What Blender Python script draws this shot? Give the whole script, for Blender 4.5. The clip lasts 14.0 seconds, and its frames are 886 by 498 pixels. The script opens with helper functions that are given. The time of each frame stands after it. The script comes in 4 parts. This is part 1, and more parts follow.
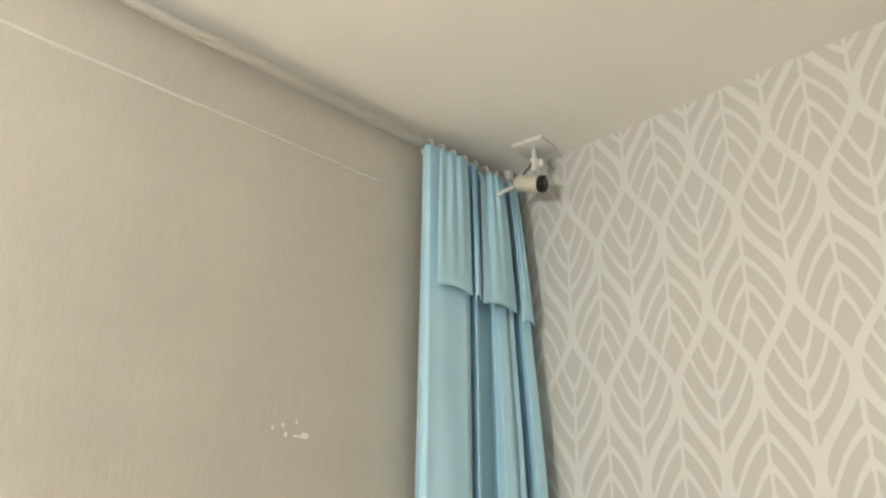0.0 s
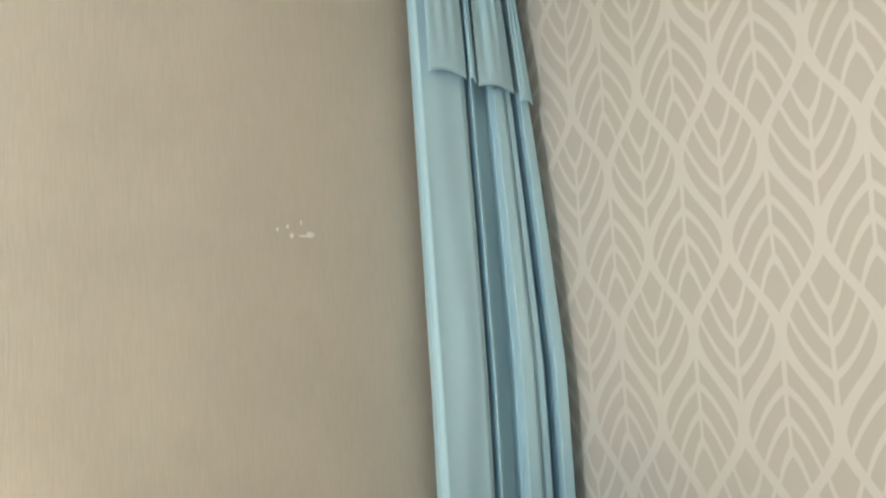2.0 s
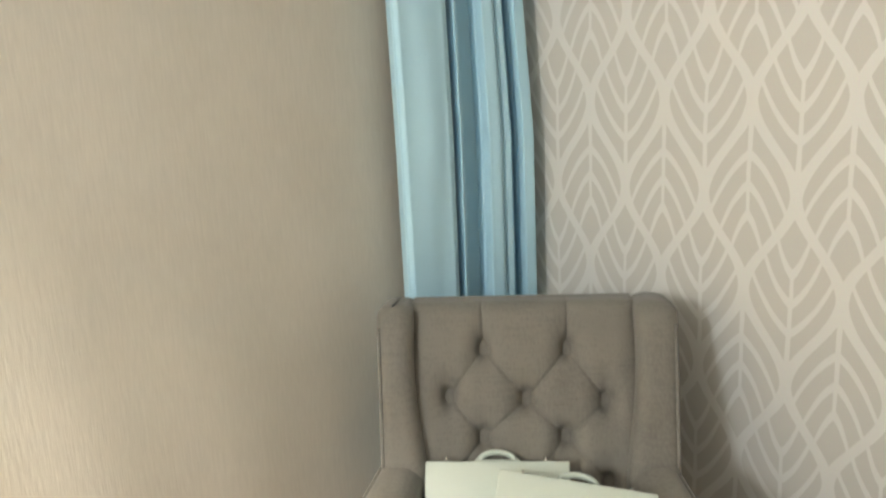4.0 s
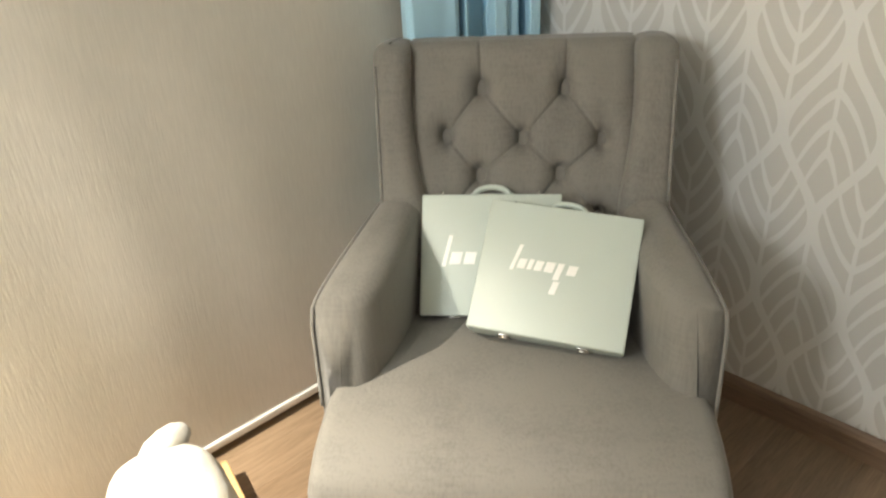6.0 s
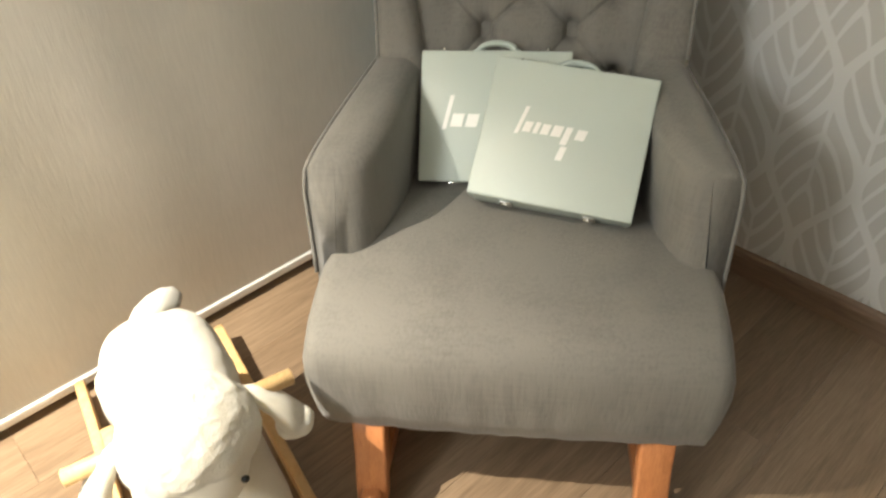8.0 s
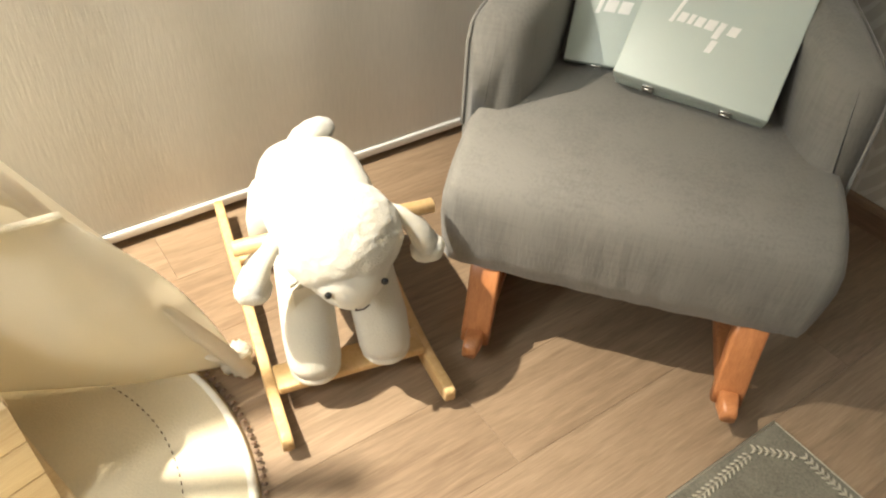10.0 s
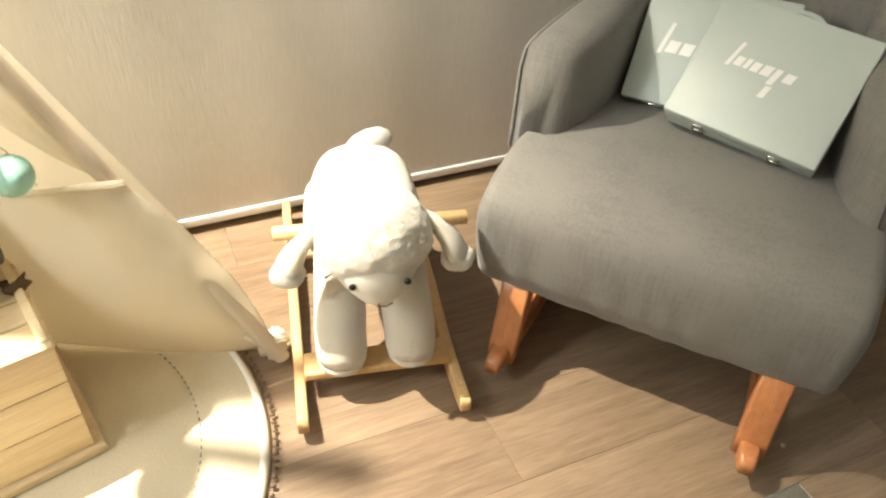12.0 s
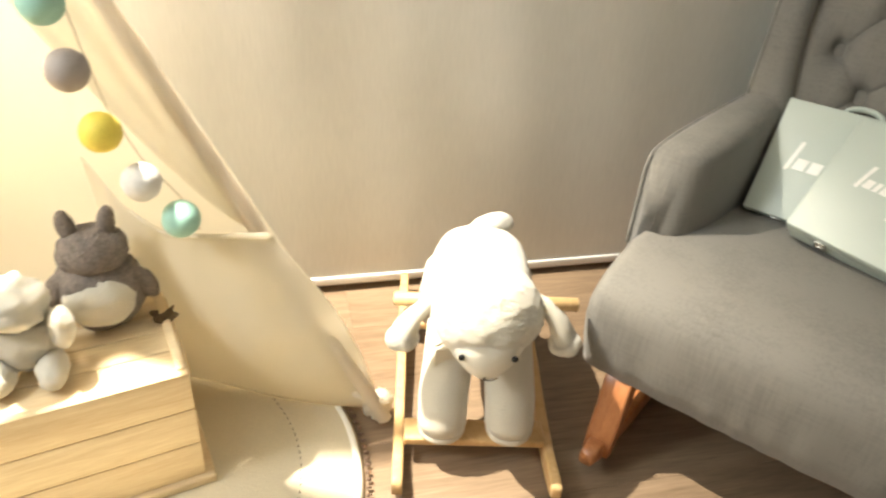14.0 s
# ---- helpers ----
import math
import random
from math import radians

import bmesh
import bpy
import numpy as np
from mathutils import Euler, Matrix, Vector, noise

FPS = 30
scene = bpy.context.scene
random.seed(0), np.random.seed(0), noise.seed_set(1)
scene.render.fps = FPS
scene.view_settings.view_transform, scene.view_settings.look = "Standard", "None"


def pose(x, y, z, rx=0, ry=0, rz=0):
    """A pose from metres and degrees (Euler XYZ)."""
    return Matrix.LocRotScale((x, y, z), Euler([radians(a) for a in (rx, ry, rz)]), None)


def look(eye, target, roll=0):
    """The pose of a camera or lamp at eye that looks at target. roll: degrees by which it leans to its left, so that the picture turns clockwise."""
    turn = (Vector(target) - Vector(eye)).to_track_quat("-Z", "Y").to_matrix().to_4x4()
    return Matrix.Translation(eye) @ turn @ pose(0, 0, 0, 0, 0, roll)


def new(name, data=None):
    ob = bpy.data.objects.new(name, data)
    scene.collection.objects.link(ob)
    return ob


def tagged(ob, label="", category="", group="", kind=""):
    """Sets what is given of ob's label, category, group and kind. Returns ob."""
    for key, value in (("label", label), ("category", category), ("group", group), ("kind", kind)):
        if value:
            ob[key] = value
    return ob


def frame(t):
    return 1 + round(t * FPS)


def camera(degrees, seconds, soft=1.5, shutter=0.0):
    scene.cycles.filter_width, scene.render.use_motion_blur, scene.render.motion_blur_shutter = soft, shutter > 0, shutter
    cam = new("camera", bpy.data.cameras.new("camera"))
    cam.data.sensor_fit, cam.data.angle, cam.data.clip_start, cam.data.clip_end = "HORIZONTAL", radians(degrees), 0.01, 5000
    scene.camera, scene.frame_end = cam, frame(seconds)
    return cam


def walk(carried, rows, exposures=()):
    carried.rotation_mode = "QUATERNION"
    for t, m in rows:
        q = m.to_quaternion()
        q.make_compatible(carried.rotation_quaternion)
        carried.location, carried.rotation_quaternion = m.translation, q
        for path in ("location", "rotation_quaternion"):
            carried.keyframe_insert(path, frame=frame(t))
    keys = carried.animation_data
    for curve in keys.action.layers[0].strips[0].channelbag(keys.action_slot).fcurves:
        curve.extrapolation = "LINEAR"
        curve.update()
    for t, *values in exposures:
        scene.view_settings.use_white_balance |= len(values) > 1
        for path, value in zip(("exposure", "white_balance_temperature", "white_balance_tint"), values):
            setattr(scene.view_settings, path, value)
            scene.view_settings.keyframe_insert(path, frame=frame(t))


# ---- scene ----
cam = camera(62.0, 14.0, soft=2.2, shutter=0.4)
PATH = [
    (0, (1.421, -1.607, 1.418), (0.074, -0.322, 2.149), 1.3),
    (0.5, (1.420, -1.613, 1.417), (0.044, -0.303, 2.041), 1.2),
    (1, (1.417, -1.610, 1.420), (0.000, -0.291, 1.920), 1.1),
    (1.5, (1.412, -1.599, 1.428), (-0.023, -0.252, 1.786), -0.1),
    (2, (1.404, -1.579, 1.440), (-0.047, -0.213, 1.603), -3.3),
    (2.5, (1.395, -1.550, 1.458), (-0.075, -0.195, 1.415), -4.2),
    (2.7, (1.393, -1.545, 1.455), (-0.077, -0.190, 1.365), -4.1),
    (4.8, (1.392, -1.54, 1.366), (0.036, -0.238, 0.684), -2.6),
    (5, (1.418, -1.543, 1.352), (0.063, -0.269, 0.616), -2.8),
    (5.5, (1.451, -1.558, 1.317), (0.108, -0.326, 0.494), -2.7),
    (6, (1.451, -1.556, 1.289), (0.146, -0.367, 0.349), -3.3),
    (6.5, (1.452, -1.556, 1.277), (0.178, -0.393, 0.264), -3.0),
    (7, (1.458, -1.549, 1.267), (0.217, -0.403, 0.196), -3.0),
    (7.5, (1.416, -1.518, 1.258), (0.227, -0.4, 0.103), -2.2),
    (8, (1.406, -1.521, 1.246), (0.237, -0.471, 0.008), -2.7),
    (8.5, (1.392, -1.634, 1.21), (0.137, -0.802, -0.106), 2.1),
    (9, (1.37, -1.675, 1.185), (0.189, -0.812, -0.179), 4.4),
    (9.2, (1.393, -1.729, 1.196), (0.228, -0.858, -0.177), 4.4),
    (11.3, (1.509, -1.755, 1.168), (0.228, -0.903, -0.11), 1.1),
    (11.5, (1.528, -1.73, 1.173), (0.222, -0.934, -0.116), 1.8),
    (12, (1.599, -1.674, 1.177), (0.204, -1.003, -0.09), 3.3),
    (12.5, (1.638, -1.632, 1.185), (0.163, -1.025, -0.021), 2.2),
    (13, (1.653, -1.619, 1.199), (0.117, -1.039, 0.057), 1.8),
    (13.5, (1.655, -1.647, 1.211), (0.074, -1.096, 0.117), 2.4),
    (14, (1.658, -1.719, 1.2), (0.036, -1.276, 0.117), 4.1),
]
walk(cam, [(t, look(eye, target, roll)) for t, eye, target, roll in PATH],
     [(0.0, 0.98), (1.0, 0.92), (2.5, 0.9), (5.0, 1.05), (6.5, 0.8), (8.0, 0.66), (9.0, 0.56), (12.0, 0.66), (13.0, 0.7), (14.0, 0.78)])

# ---- light ----
world = bpy.data.worlds.new("room_world")
scene.world = world
world.use_nodes = True
world.node_tree.nodes["Background"].inputs[0].default_value = (1.0, 0.93, 0.82, 1)
world.node_tree.nodes["Background"].inputs[1].default_value = 0.05

# first row: added soft fill, fixture unknown, placed and powered to balance brightness
FILL_AT, FILL_WATTS = (1.0, -3.3, 1.8), 58.0
SPOT_AT, SPOT_WATTS = (0.12, -2.48, 2.455), 760.0


def lamp(name, kind, place, watts, colour, **more):
    data = bpy.data.lights.new(name, kind)
    data.energy, data.color = watts, colour
    ob = new(name, data)
    ob.location = place
    return ob


fill_lamp = lamp("fill_lamp", "POINT", FILL_AT, FILL_WATTS, (0.96, 1.0, 1.0))
fill_lamp.data.shadow_soft_size = 0.2
spot_lamp = lamp("spot_lamp", "SPOT", SPOT_AT, SPOT_WATTS, (1.0, 0.915, 0.765))
spot_lamp.data.spot_size, spot_lamp.data.spot_blend, spot_lamp.data.shadow_soft_size = radians(80), 1.0, 0.016
spot_lamp.matrix_world = look(SPOT_AT, (0.26, -2.15, 0.0))


# ---- materials ----
def nodes_of(name):
    m = bpy.data.materials.new(name)
    m.use_nodes = True
    return m, m.node_tree.nodes, m.node_tree.links, m.node_tree.nodes["Principled BSDF"]


def surface(name, base, rough=0.8, var=0.12, scale=6.0, fine=200.0, bump=0.15, stretch=(1, 1, 1), metal=0.0, sheen=0.0,
            second=None, per_piece=0.0, depth=0.002, spec=0.5):
    """Colour with a broad and a fine variation, and fine relief, in metres of the object's own space."""
    m, n, l, p = nodes_of(name)
    co = n.new("ShaderNodeTexCoord")
    mp = n.new("ShaderNodeMapping")
    mp.inputs["Scale"].default_value = stretch
    l.new(co.outputs["Object"], mp.inputs["Vector"])
    broad, small = n.new("ShaderNodeTexNoise"), n.new("ShaderNodeTexNoise")
    broad.inputs["Scale"].default_value, broad.inputs["Detail"].default_value = scale, 4
    small.inputs["Scale"].default_value, small.inputs["Detail"].default_value = fine, 3
    l.new(co.outputs["Object"], broad.inputs["Vector"])
    l.new(mp.outputs["Vector"], small.inputs["Vector"])
    add = n.new("ShaderNodeMath")
    add.operation = "MULTIPLY_ADD"
    add.inputs[1].default_value = 0.5
    l.new(broad.outputs["Fac"], add.inputs[0])
    half = n.new("ShaderNodeMath")
    half.operation = "MULTIPLY"
    half.inputs[1].default_value = 0.5
    l.new(small.outputs["Fac"], half.inputs[0])
    l.new(half.outputs[0], add.inputs[2])
    fac = add.outputs[0]
    if per_piece:
        info = n.new("ShaderNodeObjectInfo")
        pp = n.new("ShaderNodeMath")
        pp.operation = "MULTIPLY_ADD"
        pp.inputs[1].default_value = per_piece
        l.new(info.outputs["Random"], pp.inputs[0])
        l.new(fac, pp.inputs[2])
        fac = pp.outputs[0]
    ramp = n.new("ShaderNodeValToRGB")
    lo = second or tuple(c * (1 - var) for c in base)
    hi = tuple(min(1, c * (1 + var)) for c in base)
    ramp.color_ramp.elements[0].position, ramp.color_ramp.elements[1].position = 0.33, 0.67 + per_piece
    ramp.color_ramp.elements[0].color, ramp.color_ramp.elements[1].color = (*lo, 1), (*hi, 1)
    l.new(fac, ramp.inputs[0])
    l.new(ramp.outputs[0], p.inputs["Base Color"])
    bp = n.new("ShaderNodeBump")
    bp.inputs["Strength"].default_value, bp.inputs["Distance"].default_value = bump, depth
    l.new(small.outputs["Fac"], bp.inputs["Height"])
    l.new(bp.outputs[0], p.inputs["Normal"])
    p.inputs["Roughness"].default_value, p.inputs["Metallic"].default_value = rough, metal
    p.inputs["Specular IOR Level"].default_value = spec
    if sheen:
        p.inputs["Sheen Weight"].default_value = sheen
        p.inputs["Sheen Roughness"].default_value = 0.5
    return m


def linen(name, base, var=0.16):
    """Woven cloth: streaks of thread along two directions and a soft sheen."""
    m, n, l, p = nodes_of(name)
    co = n.new("ShaderNodeTexCoord")
    heights = []
    for stretch in ((170, 170, 13), (16, 16, 190)):
        mp = n.new("ShaderNodeMapping")
        mp.inputs["Scale"].default_value = stretch
        tx = n.new("ShaderNodeTexNoise")
        tx.inputs["Scale"].default_value, tx.inputs["Detail"].default_value = 1.1, 3
        l.new(co.outputs["Object"], mp.inputs["Vector"])
        l.new(mp.outputs["Vector"], tx.inputs["Vector"])
        heights.append(tx.outputs["Fac"])
    both = n.new("ShaderNodeMath")
    both.operation = "MULTIPLY_ADD"
    both.inputs[1].default_value = 0.55
    l.new(heights[1], both.inputs[0])
    l.new(heights[0], both.inputs[2])
    broad = n.new("ShaderNodeTexNoise")
    broad.inputs["Scale"].default_value, broad.inputs["Detail"].default_value = 7, 4
    l.new(co.outputs["Object"], broad.inputs["Vector"])
    tot = n.new("ShaderNodeMath")
    tot.operation = "ADD"
    l.new(both.outputs[0], tot.inputs[0])
    l.new(broad.outputs["Fac"], tot.inputs[1])
    ramp = n.new("ShaderNodeValToRGB")
    ramp.color_ramp.elements[0].position, ramp.color_ramp.elements[1].position = 0.2, 0.8
    third = n.new("ShaderNodeMath")
    third.operation = "MULTIPLY_ADD"
    third.inputs[1].default_value, third.inputs[2].default_value = 0.9, -0.42
    l.new(tot.outputs[0], third.inputs[0])
    ramp.color_ramp.elements[0].color = (*(c * (1 - var) for c in base), 1)
    ramp.color_ramp.elements[1].color = (*(c * (1 + var) for c in base), 1)
    l.new(third.outputs[0], ramp.inputs[0])
    l.new(ramp.outputs[0], p.inputs["Base Color"])
    bp = n.new("ShaderNodeBump")
    bp.inputs["Strength"].default_value, bp.inputs["Distance"].default_value = 0.5, 0.0014
    l.new(both.outputs[0], bp.inputs["Height"])
    l.new(bp.outputs[0], p.inputs["Normal"])
    p.inputs["Roughness"].default_value = 0.85
    p.inputs["Sheen Weight"].default_value = 0.15
    return m


def wallpaper(name, ground, leaf, wide=0.197, tall=0.402, x0=0.647, z0=1.148):
    """Printed ogee lattice: leaves with a stem and veins, alternate columns turned upside down."""
    m, n, l, p = nodes_of(name)
    co = n.new("ShaderNodeTexCoord")
    sep = n.new("ShaderNodeSeparateXYZ")
    l.new(co.outputs["Object"], sep.inputs[0])

    def op(kind, a, b=None, c=None):
        q = n.new("ShaderNodeMath")
        q.operation = kind
        for i, v in enumerate((a, b, c)):
            if v is None:
                continue
            if isinstance(v, (int, float)):
                q.inputs[i].default_value = v
            else:
                l.new(v, q.inputs[i])
        return q.outputs[0]

    def mix(fac, a, b):
        return op("ADD", op("MULTIPLY", fac, a), op("MULTIPLY", op("SUBTRACT", 1.0, fac), b))

    wob = n.new("ShaderNodeTexNoise")
    wob.inputs["Scale"].default_value = 9
    l.new(co.outputs["Object"], wob.inputs["Vector"])
    shift = op("MULTIPLY", op("SUBTRACT", wob.outputs["Fac"], 0.5), 0.04)
    a = op("ADD", op("DIVIDE", op("SUBTRACT", sep.outputs[0], x0), wide), shift)
    v = op("FRACT", op("DIVIDE", op("SUBTRACT", sep.outputs[2], z0), tall))
    du = op("ABSOLUTE", op("SUBTRACT", a, op("ROUND", a)))
    ogee = op("MULTIPLY", op("SUBTRACT", 1.0, op("COSINE", op("MULTIPLY", v, 2 * math.pi))), 0.215)
    diamond = op("MULTIPLY", op("SUBTRACT", 1.0, op("ABSOLUTE", op("SUBTRACT", op("MULTIPLY", v, 2.0), 1.0))), 0.07)
    wa = op("ADD", ogee, diamond)
    in_a = op("LESS_THAN", du, wa)
    s = mix(in_a, du, op("SUBTRACT", 0.5, du))
    w = mix(in_a, wa, op("SUBTRACT", 0.5, wa))
    vv = mix(in_a, v, op("SUBTRACT", 1.0, op("FRACT", op("ADD", v, 0.5))))
    edge = op("GREATER_THAN", op("SUBTRACT", w, s), 0.061)
    lines = op("MULTIPLY", op("LESS_THAN", vv, 0.61), op("LESS_THAN", s, op("SUBTRACT", 0.03, op("MULTIPLY", vv, 0.02))))
    for joint, end, reach, half in ((0.60, 0.76, 0.15, 0.032), (0.44, 0.665, 0.27, 0.027), (0.28, 0.56, 0.385, 0.025)):
        far = op("DIVIDE", s, reach)
        run = op("ADD", op("MULTIPLY", far, 0.55), op("MULTIPLY", op("POWER", far, 2.2), 0.45))
        lift = op("ADD", joint, op("MULTIPLY", run, end - joint))
        lines = op("MAXIMUM", lines, op("LESS_THAN", op("ABSOLUTE", op("SUBTRACT", vv, lift)), half))
    print_ = op("MULTIPLY", edge, op("SUBTRACT", 1.0, lines))
    mixc = n.new("ShaderNodeMix")
    mixc.data_type = "RGBA"
    mixc.inputs[6].default_value, mixc.inputs[7].default_value = (*ground, 1), (*leaf, 1)
    l.new(print_, mixc.inputs[0])
    grain = n.new("ShaderNodeTexNoise")
    grain.inputs["Scale"].default_value = 260
    l.new(co.outputs["Object"], grain.inputs["Vector"])
    tint = n.new("ShaderNodeMix")
    tint.data_type, tint.blend_type = "RGBA", "MULTIPLY"
    tint.inputs[0].default_value = 0.12
    l.new(mixc.outputs[2], tint.inputs[6])
    l.new(grain.outputs["Color"], tint.inputs[7])
    l.new(tint.outputs[2], p.inputs["Base Color"])
    bp = n.new("ShaderNodeBump")
    bp.inputs["Strength"].default_value, bp.inputs["Distance"].default_value = 0.12, 0.001
    l.new(grain.outputs["Fac"], bp.inputs["Height"])
    l.new(bp.outputs[0], p.inputs["Normal"])
    rough = op("ADD", 0.5, op("MULTIPLY", print_, 0.15))
    l.new(rough, p.inputs["Roughness"])
    return m


def wood(name, light, dark, along=(14, 14, 1.2), rough=0.45, rings=3.0, per_piece=0.0, contrast=(0.35, 0.7), knots=None):
    """Wood grain that runs along the axis with the small stretch."""
    m, n, l, p = nodes_of(name)
    co = n.new("ShaderNodeTexCoord")
    info = n.new("ShaderNodeObjectInfo")
    off = n.new("ShaderNodeVectorMath")
    off.operation = "SCALE"
    one = n.new("ShaderNodeCombineXYZ")
    for i in range(3):
        l.new(info.outputs["Random"], one.inputs[i])
    l.new(one.outputs[0], off.inputs[0])
    off.inputs["Scale"].default_value = 30 if per_piece else 0
    add = n.new("ShaderNodeVectorMath")
    l.new(co.outputs["Object"], add.inputs[0])
    l.new(off.outputs[0], add.inputs[1])
    mp = n.new("ShaderNodeMapping")
    mp.inputs["Scale"].default_value = along
    l.new(add.outputs[0], mp.inputs["Vector"])
    big, fine = n.new("ShaderNodeTexNoise"), n.new("ShaderNodeTexNoise")
    big.inputs["Scale"].default_value, big.inputs["Detail"].default_value, big.inputs["Distortion"].default_value = rings, 5, 1.2
    fine.inputs["Scale"].default_value, fine.inputs["Detail"].default_value = rings * 7, 4
    l.new(mp.outputs[0], big.inputs["Vector"])
    l.new(mp.outputs[0], fine.inputs["Vector"])
    sm = n.new("ShaderNodeMath")
    sm.operation = "MULTIPLY_ADD"
    sm.inputs[1].default_value = 0.4
    l.new(fine.outputs["Fac"], sm.inputs[0])
    part_ = n.new("ShaderNodeMath")
    part_.operation = "MULTIPLY"
    part_.inputs[1].default_value = 0.6
    l.new(big.outputs["Fac"], part_.inputs[0])
    l.new(part_.outputs[0], sm.inputs[2])
    fac = sm.outputs[0]
    if per_piece:
        pp = n.new("ShaderNodeMath")
        pp.operation = "MULTIPLY_ADD"
        pp.inputs[1].default_value = per_piece
        l.new(info.outputs["Random"], pp.inputs[0])
        l.new(fac, pp.inputs[2])
        fac = pp.outputs[0]
    ramp = n.new("ShaderNodeValToRGB")
    ramp.color_ramp.elements[0].position, ramp.color_ramp.elements[1].position = contrast[0], contrast[1] + per_piece
    ramp.color_ramp.elements[0].color, ramp.color_ramp.elements[1].color = (*dark, 1), (*light, 1)
    l.new(fac, ramp.inputs[0])
    l.new(ramp.outputs[0], p.inputs["Base Color"])
    if knots:
        flat = n.new("ShaderNodeMapping")
        flat.inputs["Scale"].default_value = (2.6, 2.0, 7.0)
        l.new(add.outputs[0], flat.inputs["Vector"])
        warp = n.new("ShaderNodeVectorMath")
        l.new(flat.outputs[0], warp.inputs[0])
        bend = n.new("ShaderNodeVectorMath")
        bend.operation = "SCALE"
        bend.inputs["Scale"].default_value = 0.25
        l.new(big.outputs["Color"], bend.inputs[0])
        l.new(bend.outputs[0], warp.inputs[1])
        cell = n.new("ShaderNodeTexVoronoi")
        cell.inputs["Scale"].default_value = 1.0
        l.new(warp.outputs[0], cell.inputs["Vector"])
        spot = n.new("ShaderNodeValToRGB")
        spot.color_ramp.elements[0].position, spot.color_ramp.elements[1].position = 0.07, 0.24
        spot.color_ramp.elements[0].color, spot.color_ramp.elements[1].color = (0.85, 0.85, 0.85, 1), (0, 0, 0, 1)
        l.new(cell.outputs["Distance"], spot.inputs[0])
        knot_mix = n.new("ShaderNodeMix")
        knot_mix.data_type = "RGBA"
        knot_mix.inputs[7].default_value = (*knots, 1)
        l.new(spot.outputs[0], knot_mix.inputs[0])
        l.new(ramp.outputs[0], knot_mix.inputs[6])
        l.new(knot_mix.outputs[2], p.inputs["Base Color"])
    bp = n.new("ShaderNodeBump")
    bp.inputs["Strength"].default_value, bp.inputs["Distance"].default_value = 0.12, 0.001
    l.new(fine.outputs["Fac"], bp.inputs["Height"])
    l.new(bp.outputs[0], p.inputs["Normal"])
    p.inputs["Roughness"].default_value = rough
    return m


M_CEIL = surface("ceiling_paint", (0.90, 0.89, 0.85), 0.9, 0.03, 3, 120, 0.1)
# M_WALL is for the unseen walls: dark so that less light bounces back
M_WALL = surface("unseen_wall_dark", (0.33, 0.30, 0.26), 0.9, 0.04, 3, 160, 0.15)
M_PAPER = wallpaper("leaf_wallpaper", (0.69, 0.685, 0.66), (0.565, 0.553, 0.522))
M_BLIND = surface("blind_fabric", (0.59, 0.56, 0.495), 0.85, 0.06, 4, 230, 0.2, (1, 1, 0.1), depth=0.0022)
M_FLECK = surface("white_fleck", (0.88, 0.88, 0.85), 0.5, 0.05, 60, 300, 0.1)
M_WHITE = surface("white_plastic", (0.78, 0.77, 0.74), 0.4, 0.03, 8, 200, 0.03)
M_FLOOR = wood("floor_laminate", (0.31, 0.222, 0.143), (0.15, 0.098, 0.058), (13, 0.9, 13), 0.42, 3.4, 0.12)
M_BASE = wood("baseboard_wood", (0.27, 0.18, 0.115), (0.15, 0.095, 0.06), (1.0, 14, 14), 0.45)
M_GAP = surface("dark_gap", (0.09, 0.065, 0.05), 0.9)
M_CURTAIN = surface("blue_cloth", (0.44, 0.69, 0.83), 0.85, 0.04, 5, 420, 0.2, sheen=0.1)
M_LINEN = linen("grey_linen", (0.156, 0.146, 0.127), 0.2)
M_BUTTON = linen("grey_linen_button", (0.165, 0.155, 0.14))
M_PIPE = linen("grey_piping", (0.17, 0.16, 0.143))
M_LEG = wood("orange_wood", (0.52, 0.22, 0.085), (0.36, 0.135, 0.05), (16, 16, 1.6), 0.3)
M_CASE = surface("mint_paint", (0.52, 0.58, 0.525), 0.42, 0.02, 5, 300, 0.06, depth=0.0006)
M_SILVER = surface("silver_foil", (0.93, 0.92, 0.88), 0.3, 0.03, 30, 150, 0.1, metal=0.2)
M_METAL = surface("nickel_metal", (0.7, 0.68, 0.63), 0.25, 0.05, 40, 300, 0.05, metal=1.0)
M_PLUSH = surface("cream_plush", (0.62, 0.585, 0.495), 0.95, 0.04, 14, 330, 0.6, sheen=0.3, depth=0.005)
M_FACE = surface("cream_velour", (0.68, 0.645, 0.555), 0.92, 0.03, 14, 500, 0.4, sheen=0.25, depth=0.002)
for m in (M_PLUSH, M_FACE):
    p = m.node_tree.nodes["Principled BSDF"]
    p.inputs["Subsurface Weight"].default_value = 0.5
    p.inputs["Subsurface Radius"].default_value = (1.0, 0.9, 0.75)
    p.inputs["Subsurface Scale"].default_value = 0.03
M_SOLE = surface("beige_felt", (0.62, 0.57, 0.47), 0.95, 0.05, 20, 400, 0.4)
M_EYE = surface("black_bead", (0.012, 0.012, 0.012), 0.12, 0.0, 5, 50, 0.0)
M_THREAD = surface("brown_thread", (0.09, 0.06, 0.045), 0.9)
M_PINE = wood("pale_pine", (0.72, 0.50, 0.25), (0.58, 0.36, 0.15), (14, 14, 1.4), 0.4)
M_CRATE = wood("crate_pine", (0.82, 0.67, 0.43), (0.62, 0.44, 0.23), (1.6, 9, 22), 0.55, 2.6, 0.1, (0.3, 0.62), knots=(0.52, 0.27, 0.12))
